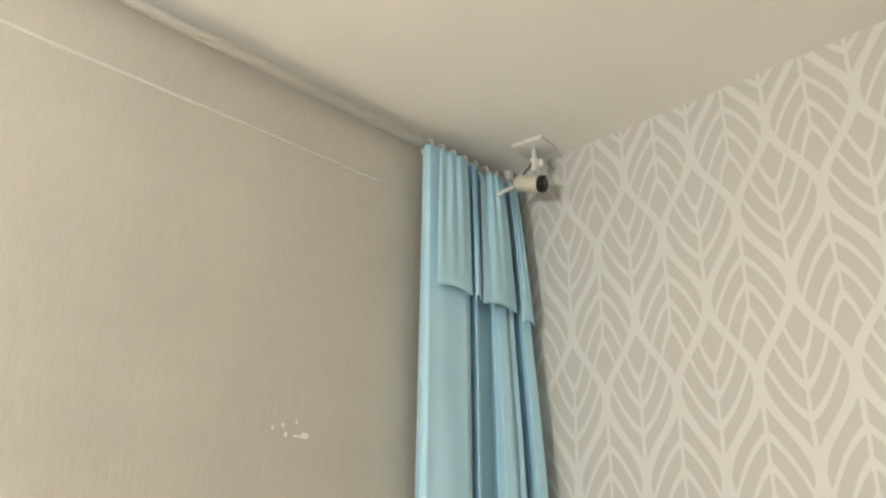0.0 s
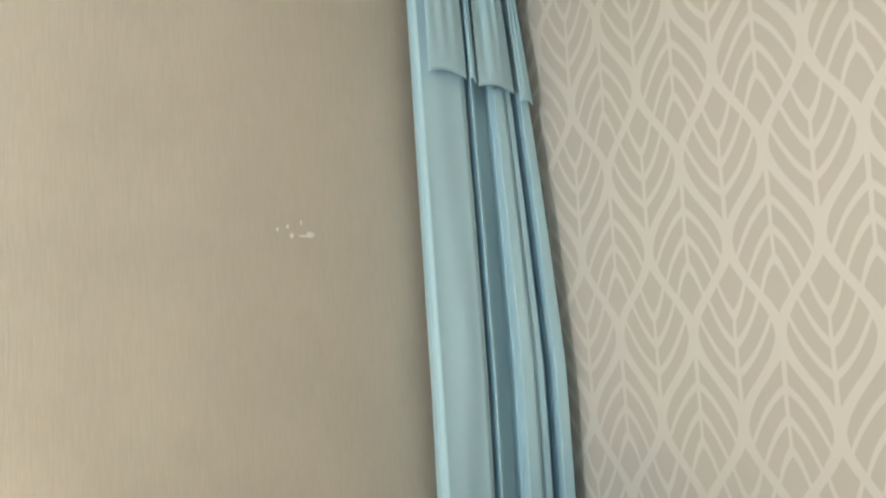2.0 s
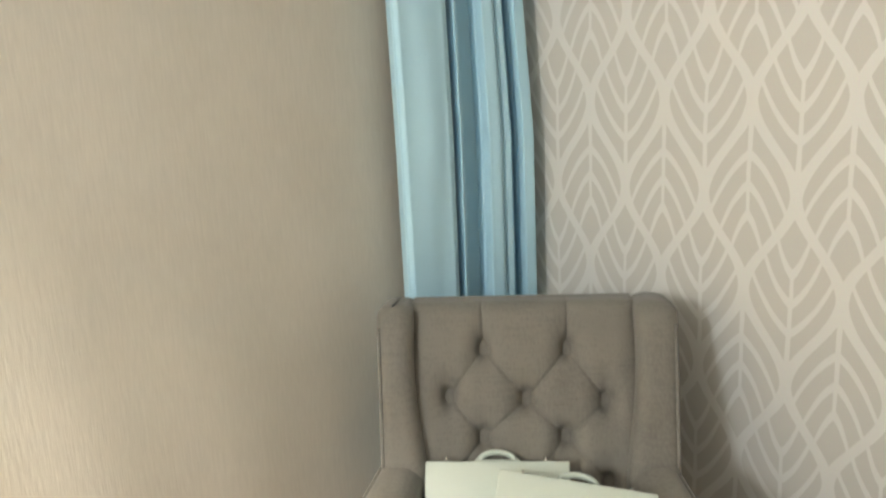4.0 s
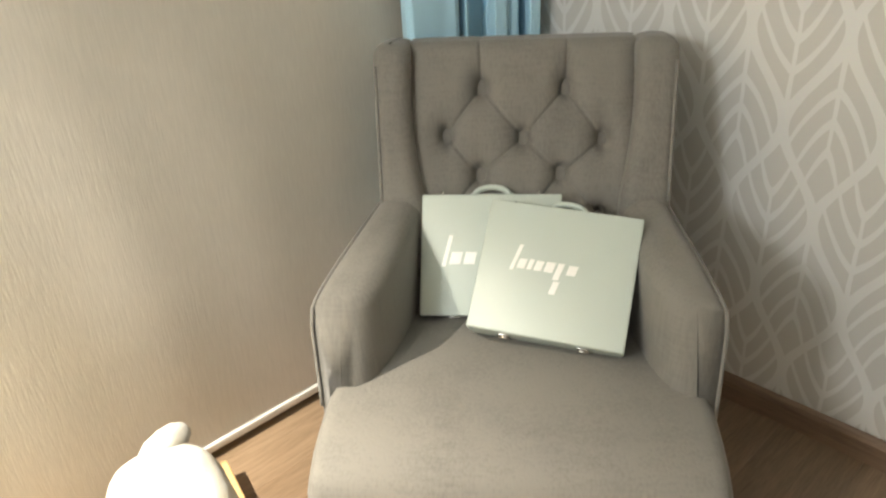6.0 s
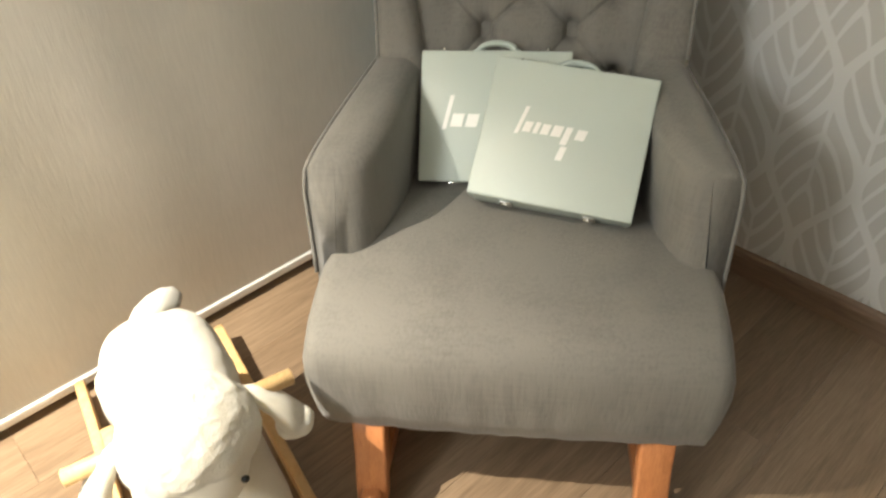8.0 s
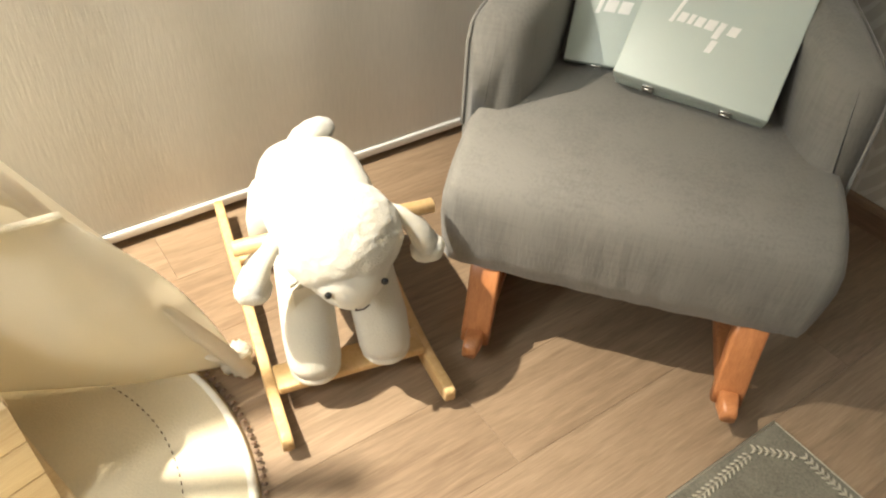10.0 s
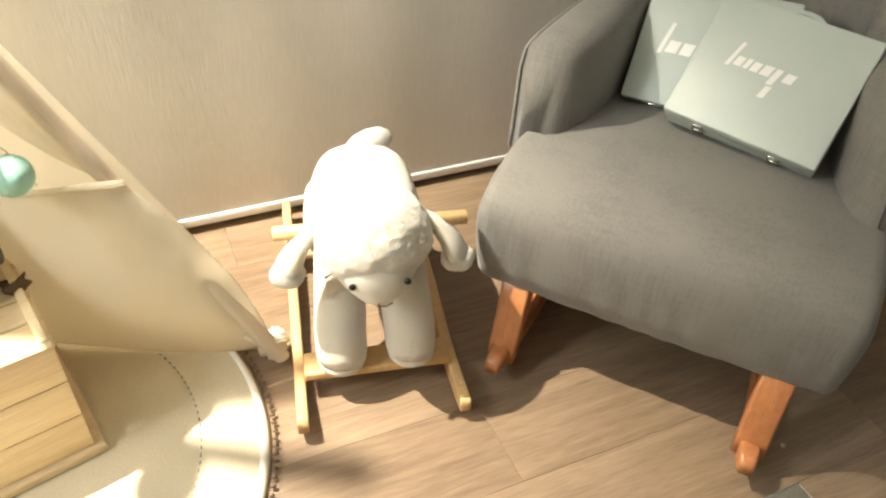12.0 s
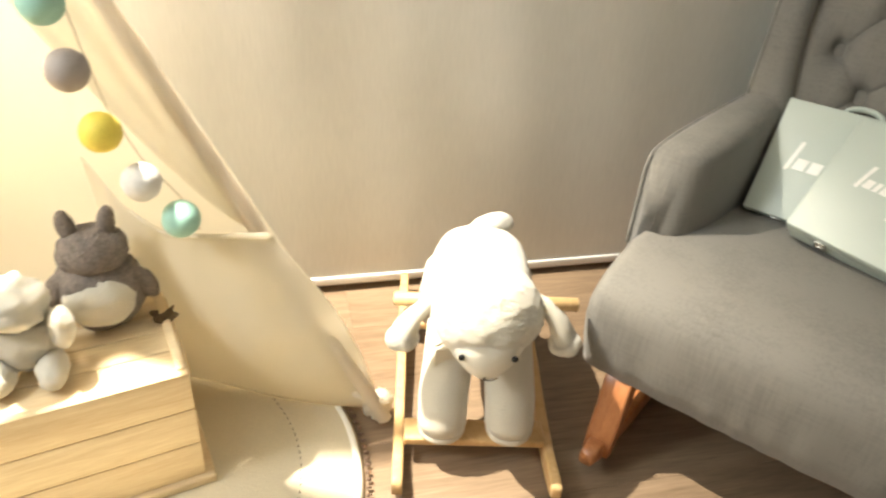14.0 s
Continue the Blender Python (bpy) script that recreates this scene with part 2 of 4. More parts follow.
M_CANVAS = surface("tent_canvas", (0.82, 0.785, 0.69), 0.9, 0.05, 5, 380, 0.3)


def let_light_through(m, colour, share):
    """Thin cloth: part of the light that falls on one side comes out of the other."""
    n, l = m.node_tree.nodes, m.node_tree.links
    tr, mx = n.new("ShaderNodeBsdfTranslucent"), n.new("ShaderNodeMixShader")
    tr.inputs[0].default_value = (*colour, 1)
    mx.inputs[0].default_value = share
    l.new(n["Principled BSDF"].outputs[0], mx.inputs[1])
    l.new(tr.outputs[0], mx.inputs[2])
    l.new(mx.outputs[0], n["Material Output"].inputs["Surface"])


let_light_through(M_CANVAS, (0.93, 0.885, 0.78), 0.62)
M_MAT = surface("cream_mat", (0.66, 0.575, 0.41), 0.92, 0.06, 6, 240, 0.5)
M_TRIM = surface("mat_trim", (0.80, 0.75, 0.64), 0.9, 0.05, 30, 300, 0.3)
M_BEAD = surface("brown_pompom", (0.16, 0.10, 0.065), 0.95, 0.2, 60, 500, 0.6)
M_RUG = surface("grey_rug", (0.125, 0.115, 0.088), 0.95, 0.4, 9, 260, 0.8)
M_RUGLINE = surface("cream_rug_yarn", (0.36, 0.33, 0.26), 0.95, 0.15, 40, 300, 0.7)
M_GREYTOY = surface("grey_crochet", (0.21, 0.175, 0.15), 0.95, 0.35, 60, 210, 1.0, depth=0.006)
M_LEAF = surface("brown_felt_leaf", (0.11, 0.07, 0.03), 0.95, 0.3, 40, 300, 0.6)
M_BLACK = surface("black_glass", (0.02, 0.018, 0.017), 0.2, 0.0, 5, 50, 0.0)
M_CREAM = surface("cream_plastic", (0.66, 0.63, 0.50), 0.4, 0.04, 8, 200, 0.03)
M_GLOW = bpy.data.materials.new("lamp_glow")
M_GLOW.use_nodes = True
M_GLOW.node_tree.nodes["Principled BSDF"].inputs["Emission Color"].default_value = (1, 0.88, 0.7, 1)
M_GLOW.node_tree.nodes["Principled BSDF"].inputs["Emission Strength"].default_value = 6.0


# ---- building ----
def part(name, bm, material, parent=None, label="", smooth=True):
    """Links a bmesh as one mesh object, under a parent if given."""
    bmesh.ops.recalc_face_normals(bm, faces=bm.faces)
    me = bpy.data.meshes.new(name)
    bm.to_mesh(me)
    bm.free()
    for mt in material if isinstance(material, (list, tuple)) else (material,):
        me.materials.append(mt)
    if smooth:
        me.shade_smooth()
    ob = new(name, me)
    if parent:
        ob.parent = parent
    if label:
        ob["label"] = label
    return ob


def thing(name, place, label, category, group="", kind=""):
    ob = new(name)
    ob.empty_display_size = 0.05
    ob.matrix_world = place
    return tagged(ob, label, category, group, kind)


def box(lo, hi, bevel=0.0, segments=2, m=None):
    bm = bmesh.new()
    bmesh.ops.create_cube(bm, size=1)
    size = [b - a for a, b in zip(lo, hi)]
    mid = [(a + b) / 2 for a, b in zip(lo, hi)]
    bmesh.ops.scale(bm, vec=size, verts=bm.verts)
    bmesh.ops.translate(bm, vec=mid, verts=bm.verts)
    if bevel:
        bmesh.ops.bevel(bm, geom=list(bm.edges), offset=bevel, segments=segments, affect="EDGES", profile=0.5)
    if m:
        bmesh.ops.transform(bm, matrix=m, verts=bm.verts)
    return bm


def ball(mid, radii, m=None, lumps=0.0, size=12.0, seed=0.0, rings=24, sides=32):
    """An ellipsoid, uneven by lumps metres."""
    bm = bmesh.new()
    bmesh.ops.create_uvsphere(bm, u_segments=sides, v_segments=rings, radius=1)
    for v in bm.verts:
        v.co = Vector([a * b for a, b in zip(v.co, radii)])
        if lumps:
            d = v.co.normalized()
            v.co += d * lumps * (noise.fractal(v.co * size + Vector((seed, 0, 0)), 1.0, 2.0, 3) + 0.35 * noise.noise(v.co * size * 6))
    bmesh.ops.transform(bm, matrix=Matrix.Translation(mid) @ (m or Matrix()), verts=bm.verts)
    return bm


def join(*bms):
    out = bms[0]
    for b in bms[1:]:
        me = bpy.data.meshes.new("tmp")
        b.to_mesh(me)
        out.from_mesh(me)
        b.free()
        bpy.data.meshes.remove(me)
    return out


def loft(rings, cap=True, closed=True):
    """Skin over rings of points; each ring has the same count."""
    bm = bmesh.new()
    rows = [[bm.verts.new(p) for p in r] for r in rings]
    n = len(rows[0])
    for a, b in zip(rows, rows[1:]):
        for i in range(n if closed else n - 1):
            j = (i + 1) % n
            bm.faces.new((a[i], a[j], b[j], b[i]))
    if cap and closed:
        bm.faces.new(rows[0][::-1])
        bm.faces.new(rows[-1])
    return bm


def tube(points, radius, sides=10, squash=1.0):
    """A round rod through points; radius may be a list."""
    pts = [Vector(p) for p in points]
    radii = radius if isinstance(radius, (list, tuple)) else [radius] * len(pts)
    rings, side = [], None
    for i, p in enumerate(pts):
        t = (pts[min(i + 1, len(pts) - 1)] - pts[max(i - 1, 0)]).normalized()
        if side is None:
            side = t.cross(Vector((0, 0, 1)))
            if side.length < 0.05:
                side = t.cross(Vector((1, 0, 0)))
        side = (side - t * side.dot(t)).normalized()
        up = t.cross(side)
        rings.append([p + (side * math.cos(k) + up * math.sin(k) * squash) * radii[i]
                      for k in (2 * math.pi * j / sides for j in range(sides))])
    return loft(rings)


def rounded(cx, cy, hx, hy, r, n=6):
    """Corner points of a rounded rectangle."""
    out = []
    for sx, sy, a0 in ((1, 1, 0), (-1, 1, 90), (-1, -1, 180), (1, -1, 270)):
        for k in range(n + 1):
            a = radians(a0 + 90 * k / n)
            out.append((cx + sx * (hx - r) + r * math.cos(a), cy + sy * (hy - r) + r * math.sin(a)))
    return out


def sheet(nu, nv, at, thick=0.0):
    """A cloth surface from at(s, t); with thickness, closed all round."""
    bm = bmesh.new()
    g = [[bm.verts.new(at(i / nu, j / nv)) for i in range(nu + 1)] for j in range(nv + 1)]
    for j in range(nv):
        for i in range(nu):
            bm.faces.new((g[j][i], g[j][i + 1], g[j + 1][i + 1], g[j + 1][i]))
    if thick:
        bmesh.ops.recalc_face_normals(bm, faces=bm.faces)
        bmesh.ops.solidify(bm, geom=list(bm.faces), thickness=thick)
    return bm


def smooth_key(keys, s):
    """Value at s through (s, value) keys, eased between them."""
    for (a, x), (b, y) in zip(keys, keys[1:]):
        if s <= b:
            t = max(0.0, min(1.0, (s - a) / (b - a)))
            t = t * t * (3 - 2 * t)
            return x + (y - x) * t
    return keys[-1][1]


# ---- the room ----
ROOM_X, ROOM_Y, HIGH = 3.3, -4.1, 2.5
floor = thing("floor", Matrix(), "worn grey-brown wood laminate floor of long planks", "floor", kind="structure")
part("subfloor", box((0, ROOM_Y, -0.12), (ROOM_X, 0, -0.012)), M_GAP, floor)
ceiling = tagged(part("ceiling", box((-0.15, ROOM_Y - 0.15, HIGH), (ROOM_X + 0.15, 0.15, HIGH + 0.15)), M_CEIL, smooth=False),
                 "smooth off-white painted ceiling", "ceiling", kind="structure")
wall_window = tagged(part("wall_window", box((-0.15, ROOM_Y - 0.15, -0.12), (0, 0, HIGH)), M_BLIND, smooth=False),
                     "beige textured wall behind the roller blind", "wall", kind="structure")
wall_papered = tagged(part("wall_papered", box((-0.15, 0, -0.12), (ROOM_X + 0.15, 0.15, HIGH)), M_PAPER, smooth=False),
                      "wall with grey and cream leaf-lattice wallpaper", "wall", kind="structure")
# side and rear walls stay out of view; their dark colour lowers the fill
tagged(part("wall_side", box((ROOM_X, ROOM_Y - 0.15, -0.12), (ROOM_X + 0.15, 0, HIGH)), M_WALL, smooth=False),
       "unseen plain wall, coloured dark to cut bounced light", "wall", kind="structure")
tagged(part("wall_rear", box((0, ROOM_Y - 0.15, -0.12), (ROOM_X, ROOM_Y, HIGH)), M_WALL, smooth=False),
       "unseen plain wall, coloured dark to cut bounced light", "wall", kind="structure")
skirting = [(0, 0.0), (-0.016, 0.0), (-0.016, 0.055), (-0.012, 0.066), (-0.006, 0.071), (0, 0.072)]
tagged(part("baseboard", loft([[(x, y, z) for y, z in skirting] for x in (0.0, ROOM_X)]), M_BASE, smooth=False),
       "brown wooden baseboard along the papered wall", "baseboard", kind="structure")

# roller blind in front of the window wall
blind = thing("roller_blind", pose(0.018, 0, 0), "beige textured roller blind drawn down to the floor", "roller blind")


def blind_at(s, t):
    y, z = -3.9 + 3.84 * s, 0.05 + 2.42 * t
    low = (1 - t) ** 2
    wave = 0.004 * low ** 1.5 * (math.sin(y * 7.0 + 1.0 + 2 * z) + 0.6 * math.sin(y * 12 + 5 * z)) + 0.002 * low * math.sin(y * 23 + z * 3)
    wave *= min(1.0, (z - 0.05) / 0.6)
    return (0.006 + max(-0.012, wave), y, z)


part("fabric", sheet(240, 60, blind_at, 0.0015), M_BLIND, blind, smooth=False)
part("bottom_bar", box((-0.004, -3.92, 0.024), (0.013, -0.05, 0.047), 0.003), M_WHITE, blind, "white plastic bottom bar")
part("top_hem", box((-0.002, -3.9, 2.297), (0.0086, -0.5, 2.304), 0.001), M_WHITE, blind, "pale hem line")

def fleck(y, z, wide, tall):
    """A small pale mark on the cloth, a little proud of it."""
    m = ball((0.0085, y, z), (0.0012, wide / 2, tall / 2), None, 0.0006, 300, y * 9, 8, 12)
    part("fleck", m, M_FLECK, blind, "small white fleck")


for y, z, wide, tall in ((-0.763, 1.622, 0.007, 0.009), (-0.738, 1.629, 0.007, 0.010), (-0.704, 1.639, 0.005, 0.010), (-0.728, 1.610, 0.010, 0.012),
                         (-0.697, 1.609, 0.030, 0.006), (-0.680, 1.612, 0.022, 0.016)):
    fleck(y, z + 0.008, wide, tall)

# curtain rail with its curtain
rail = thing("curtain_rail", pose(0.06, 0, 2.449), "white painted curtain pole under the ceiling", "curtain rail")
part("pole", tube([(0, -3.95, 0), (0, -2.0, 0), (0, -0.015, 0)], 0.0145, 14), M_WHITE, rail)
for y in (-3.6, -1.9, -0.03):
    part("bracket", join(box((-0.06, y - 0.012, -0.008), (0.0, y + 0.012, 0.008), 0.002), box((-0.012, y - 0.01, 0.0), (0.012, y + 0.01, 0.0505), 0.002)), M_WHITE, rail)

curtain = thing("curtain", pose(0, 0, 0), "light blue curtain gathered in the corner", "curtain")
FOLDS = [(0, -0.03), (0.02, 0.012), (0.06, 0.026), (0.2, 0.03), (0.36, 0.028), (0.40, 0.02), (0.425, -0.03), (0.445, 0.0), (0.465, 0.02), (0.485, 0.015),
         (0.497, -0.015), (0.515, -0.036), (0.60, -0.034), (0.625, -0.005), (0.66, 0.022), (0.72, 0.026), (0.745, 0.012), (0.76, 0.018), (0.79, 0.02), (0.815, 0.0),
         (0.83, -0.048), (0.85, -0.01), (0.88, 0.028), (0.95, 0.03), (1, -0.03)]


def curtain_line(s, z, out=0.0, flat=0.0):
    down = max(0.0, (2.42 - z) / 2.4)
    y = -0.415 + 0.385 * s + 0.02 * math.sin(s * 9) * down
    x = 0.085 + 0.05 * s * (1 - s) + (0.02 * (1 - s) + 0.115 * s ** 1.6) * min(1.0, down * 2.1) ** 0.8
    d = smooth_key(FOLDS, s) * (0.55 + 0.75 * min(1, down * 3)) * (1 - flat) + 0.03 * flat + out
    d += 0.006 * noise.noise(Vector((s * 6, z * 2.2, 3)))
    return Vector((x + d * 0.80, y - d * 0.60, z))


part("cloth", sheet(280, 60, lambda s, t: curtain_line(s, 0.03 + 2.40 * t), 0.0025), M_CURTAIN, curtain)


def valance_at(s, t, a, b, low):
    q = a + (b - a) * s
    z = low + (2.422 - low) * t + 0.006 * (1 - t) * math.sin(s * 4)
    pinch = 1 - 0.16 * t ** 2
    mid = (a + b) / 2
    bow = 0.008 * math.sin(math.pi * s) * (1 - t) + 0.006 * math.sin(19 * s) * t
    return curtain_line(mid + (q - mid) * pinch, z, 0.014 + 0.006 * (1 - t) + bow, 0.9 * (1 - t) ** 0.4)


for a, b, low in ((0.11, 0.415, 2.012), (0.44, 0.495, 2.006), (0.515, 0.81, 1.996), (0.86, 0.985, 1.972)):
    part("valance", sheet(30, 20, lambda s, t: valance_at(s, t, a, b, low), 0.002), M_CURTAIN, curtain)
for k in range(8):
    s = 0.11 + 0.85 * k / 7
    y = -0.42 + 0.375 * s
    ring = [(0.06 + 0.021 * math.cos(a), y + 0.003 * math.sin(a), 2.447 + 0.024 * math.sin(a)) for a in (2 * math.pi * i / 18 for i in range(19))]
    part("ring", tube(ring, 0.0032, 7), M_WHITE, curtain, "white curtain ring")

# security camera under the ceiling in the corner
guard = thing("security_camera", pose(0.222, -0.098, 2.5), "small cream security camera on a white ceiling bracket", "security camera")
part("base_plate", box((-0.05, -0.05, -0.012), (0.05, 0.05, -0.0005), 0.003, m=pose(0, 0, 0, 0, 0, 8)), M_WHITE, guard, "white plastic base plate")
part("stem", join(tube([(0, -0.005, -0.012), (0, -0.005, -0.05), (0.004, -0.012, -0.085)], 0.008), ball((0, -0.006, -0.05), (0.013, 0.013, 0.011)), ball((0.012, 0.01, -0.056), (0.008, 0.008, 0.012))), M_WHITE, guard)
front = Vector((0.040, -0.012, -0.142))
rear = Vector((-0.045, -0.030, -0.118))
ax = (front - rear).normalized()
part("camera_body", tube([rear, rear + ax * 0.004, rear + ax * 0.05, front - ax * 0.014, front - ax * 0.012], [0.021, 0.0245, 0.0245, 0.0245, 0.023], 20), M_CREAM, guard)
part("lens_cap", tube([front - ax * 0.014, front - ax * 0.002, front, front - ax * 0.004], [0.025, 0.025, 0.022, 0.01], 20), M_BLACK, guard, "black lens front")
part("antenna", tube([rear + Vector((0.004, -0.012, -0.012)), rear + Vector((-0.02, -0.035, -0.03)), rear + Vector((-0.035, -0.05, -0.045))], [0.006, 0.0055, 0.005]), M_WHITE, guard)
part("cable", tube([(-0.02, 0.02, -0.012), (-0.045, 0.03, -0.04), (-0.06, 0.02, -0.06), (-0.05, 0.0, -0.09), rear], 0.003, 6), M_THREAD, guard)

# ceiling lamps; the pendant is added, out of view, to carry the fill light
pendant = thing("added_pendant", pose(FILL_AT[0], FILL_AT[1], HIGH), "unseen white pendant, added where the fill light stands", "pendant lamp")
part("canopy", tube([(0, 0, -0.001), (0, 0, -0.02), (0, 0, -0.03)], [0.05, 0.05, 0.02], 24), M_WHITE, pendant)
part("cord", tube([(0, 0, -0.03), (0, 0, -0.46)], 0.003, 8), M_WHITE, pendant)
part("socket", tube([(0, 0, -0.44), (0, 0, -0.465), (0, 0, -0.47)], [0.02, 0.02, 0.01], 16), M_WHITE, pendant)
down = thing("downlight", pose(SPOT_AT[0], SPOT_AT[1], HIGH), "small round white ceiling spot, switched on", "ceiling light")
part("rim", tube([(0, 0, -0.001), (0, 0, -0.012), (0, 0, -0.014)], [0.05, 0.05, 0.045], 24), M_WHITE, down)
part("bulb", tube([(0, 0, -0.0142), (0, 0, -0.018)], [0.032, 0.028], 20), M_GLOW, down)

# ---- wing chair ----
chair = thing("armchair", pose(0.66, -0.66, 0, 0, 0, 40), "grey linen wing-back rocking armchair with button-tufted back", "armchair")
BUTTONS = [(-0.077, 0.845), (0.103, 0.843), (-0.153, 0.755), (0.013, 0.75), (0.18, 0.745), (-0.078, 0.68), (0.093, 0.682),
           (-0.155, 0.60), (0.012, 0.60), (0.178, 0.60), (-0.076, 0.53), (0.092, 0.53)]
SEAMS = [(-0.077, 0.845, -0.081, 0.95), (0.103, 0.843, 0.106, 0.95)]
for i, (a, b) in enumerate(BUTTONS):
    for c, d in BUTTONS[i + 1:]:
        if 0.05 < abs(a - c) < 0.11 and abs(b - d) < 0.11:
            SEAMS.append((a, b, c, d))


def back_y(z):
    """How far back the front of the backrest lies at height z."""
    return 0.283 + 0.55 * (z - 0.696)


def seam_gap(u, z):
    best = 9.0
    for a, b, c, d in SEAMS:
        ex, ez = c - a, d - b
        t = max(0, min(1, ((u - a) * ex + (z - b) * ez) / (ex * ex + ez * ez)))
        best = min(best, math.hypot(u - a - t * ex, z - b - t * ez))
    return best


def back_at(s, t):
    u, z = -0.240 + 0.492 * s, 0.40 + 0.538 * t
    edge = min(1.0, min(s, 1 - s) / 0.1)
    top = min(1.0, (1 - t) / 0.05)
    puff = 0.034 * math.sqrt(max(0, 1 - (1 - edge) ** 2)) - 0.034 + 0.03 * (math.sqrt(max(0, 1 - (1 - top) ** 2)) - 1)
    for a, b in BUTTONS:
        r = math.hypot((u - a) / 0.85, (z - b) / 1.2)
        puff -= 0.040 * math.exp(-(r / 0.0135) ** 2) + 0.024 * math.exp(-(r / 0.036) ** 2)
    g = seam_gap(u, z)
    puff -= 0.006 * math.exp(-(g / 0.003) ** 2) + 0.005 * math.exp(-(g / 0.016) ** 2)
    puff += 0.0015 * noise.noise(Vector((u * 25, z * 25, 0)))
    out = puff + 0.02
    return Vector((u, back_y(z) - out * 0.876, z + out * 0.48 * 0.6))


def back_closed(s, t):
    """The tufted front, with a rim that runs back into the shell."""
    a, b = (s * 214 - 2) / 210, (t * 214 - 2) / 210
    p = back_at(max(0.0, min(1.0, a)), max(0.0, min(1.0, b)))
    if not (-1e-6 < a < 1.000001 and -1e-6 < b < 1.000001):
        p = p + Vector((0, 0.05, -0.004))
    return p


part("backrest", sheet(214, 214, back_closed), M_LINEN, chair)
rings = []
for z, d in ((0.2, 0.0), (0.45, 0.0), (0.7, 0.0), (0.87, 0.0), (0.898, 0.008), (0.908, 0.025)):
    y0 = back_y(max(z, 0.42)) + 0.02
    rings.append([(x, y, z) for x, y in rounded(0.008, y0 + 0.06, 0.295 + 0.03 * (z - 0.2) - d, 0.055 - d * 0.6, 0.03 - d * 0.3)])
part("back_shell", loft(rings), M_LINEN, chair)
for u, z in BUTTONS[:9]:
    at = back_at((u + 0.240) / 0.492, (z - 0.40) / 0.538) + Vector((0, -0.004, 0.002))
    part("button", ball(at, (0.009, 0.006, 0.009), pose(0, 0, 0, -28), rings=8, sides=12), M_BUTTON, chair)

for sgn in (-1, 1):
    o = 0.008

    def wing_ring(z, shrink=0.0):
        k = (z - 0.655) / 0.285
        inner = 0.205 + 0.030 * k + 0.012 * math.sin(math.pi * min(1, max(0, k))) * 1.0
        outer = 0.297 + 0.020 * k + (0.008 if sgn > 0 else 0)
        fy = 0.191 + 0.158 * k
        ly = back_y(z) + 0.085
        pts = rounded(0, 0, (outer - inner) / 2 - shrink, (ly - fy) / 2 - shrink, 0.03 - shrink * 0.4, 6)
        fall = 0.12 * max(0.0, min(1.0, k)) ** 4
        return [(o + sgn * ((inner + outer) / 2 + x), (fy + ly) / 2 + y, z - fall * ((fy + ly) / 2 + y - fy)) for x, y in pts]

    rings = [wing_ring(0.56 + 0.375 * k / 12) for k in range(12)]
    rings += [wing_ring(0.926, 0.001), wing_ring(0.936, 0.006), wing_ring(0.943, 0.014), wing_ring(0.946, 0.024)]
    part("wing", loft(rings), M_LINEN, chair)
    edge = [Vector(g[24]) + Vector((sgn * 0.001, -0.001, 0)) for g in rings[3:12]]
    part("piping", tube(edge, 0.0038, 8), M_PIPE, chair)

    # arm, a padded panel that flares towards the front
    rings = []
    for i in range(31):
        k = i / 30
        y = 0.30 - 0.455 * k
        tuck = max(0.0, (k - 0.55) / 0.45)
        close = 1 - math.sqrt(max(0, 1 - tuck ** 2))
        inner, outer = 0.205 + 0.030 * k + 0.055 * close, 0.292 + (0.060 if sgn < 0 else 0.046) * k
        top, low = 0.662 - 0.020 * k - 0.026 * close, 0.36
        pts = rounded((inner + outer) / 2, (top + low) / 2, (outer - inner) / 2, (top - low) / 2, min(0.037 - 0.010 * close, (outer - inner) * 0.46), 6)
        ring = []
        for x, z in pts:
            lean = 0.2 * (z - 0.42) * k
            bulge = 0.010 * math.sin((z - 0.40) / 0.26 * math.pi)
            ring.append((o + sgn * (x - bulge if x < (inner + outer) / 2 else x + bulge * k), y + lean - 0.02, z))
        rings.append(ring)
    part("arm", loft(rings), M_LINEN, chair)
    pipe = [Vector(g[2]) + Vector((sgn * 0.0015, 0, 0.001)) for g in rings[3:31]]
    last = rings[30]
    pipe += [Vector(last[0]).lerp(Vector(last[27]), t) + Vector((sgn * 0.001, -0.001, 0)) for t in (0.1, 0.25, 0.4, 0.55, 0.7, 0.85)]
    part("piping", tube(pipe, 0.0036, 8), M_PIPE, chair)

# seat and apron in one padded cover
PROFILE = [(0.28, 0.30), (0.22, 0.42), (0.12, 0.446), (0.0, 0.457), (-0.1, 0.462), (-0.2, 0.462), (-0.27, 0.457), (-0.32, 0.445), (-0.352, 0.424), (-0.368, 0.396),
           (-0.372, 0.36), (-0.368, 0.31), (-0.360, 0.26), (-0.350, 0.218), (-0.338, 0.208), (-0.2, 0.205), (0.1, 0.205), (0.3, 0.21)]
rings = []
NU = 44
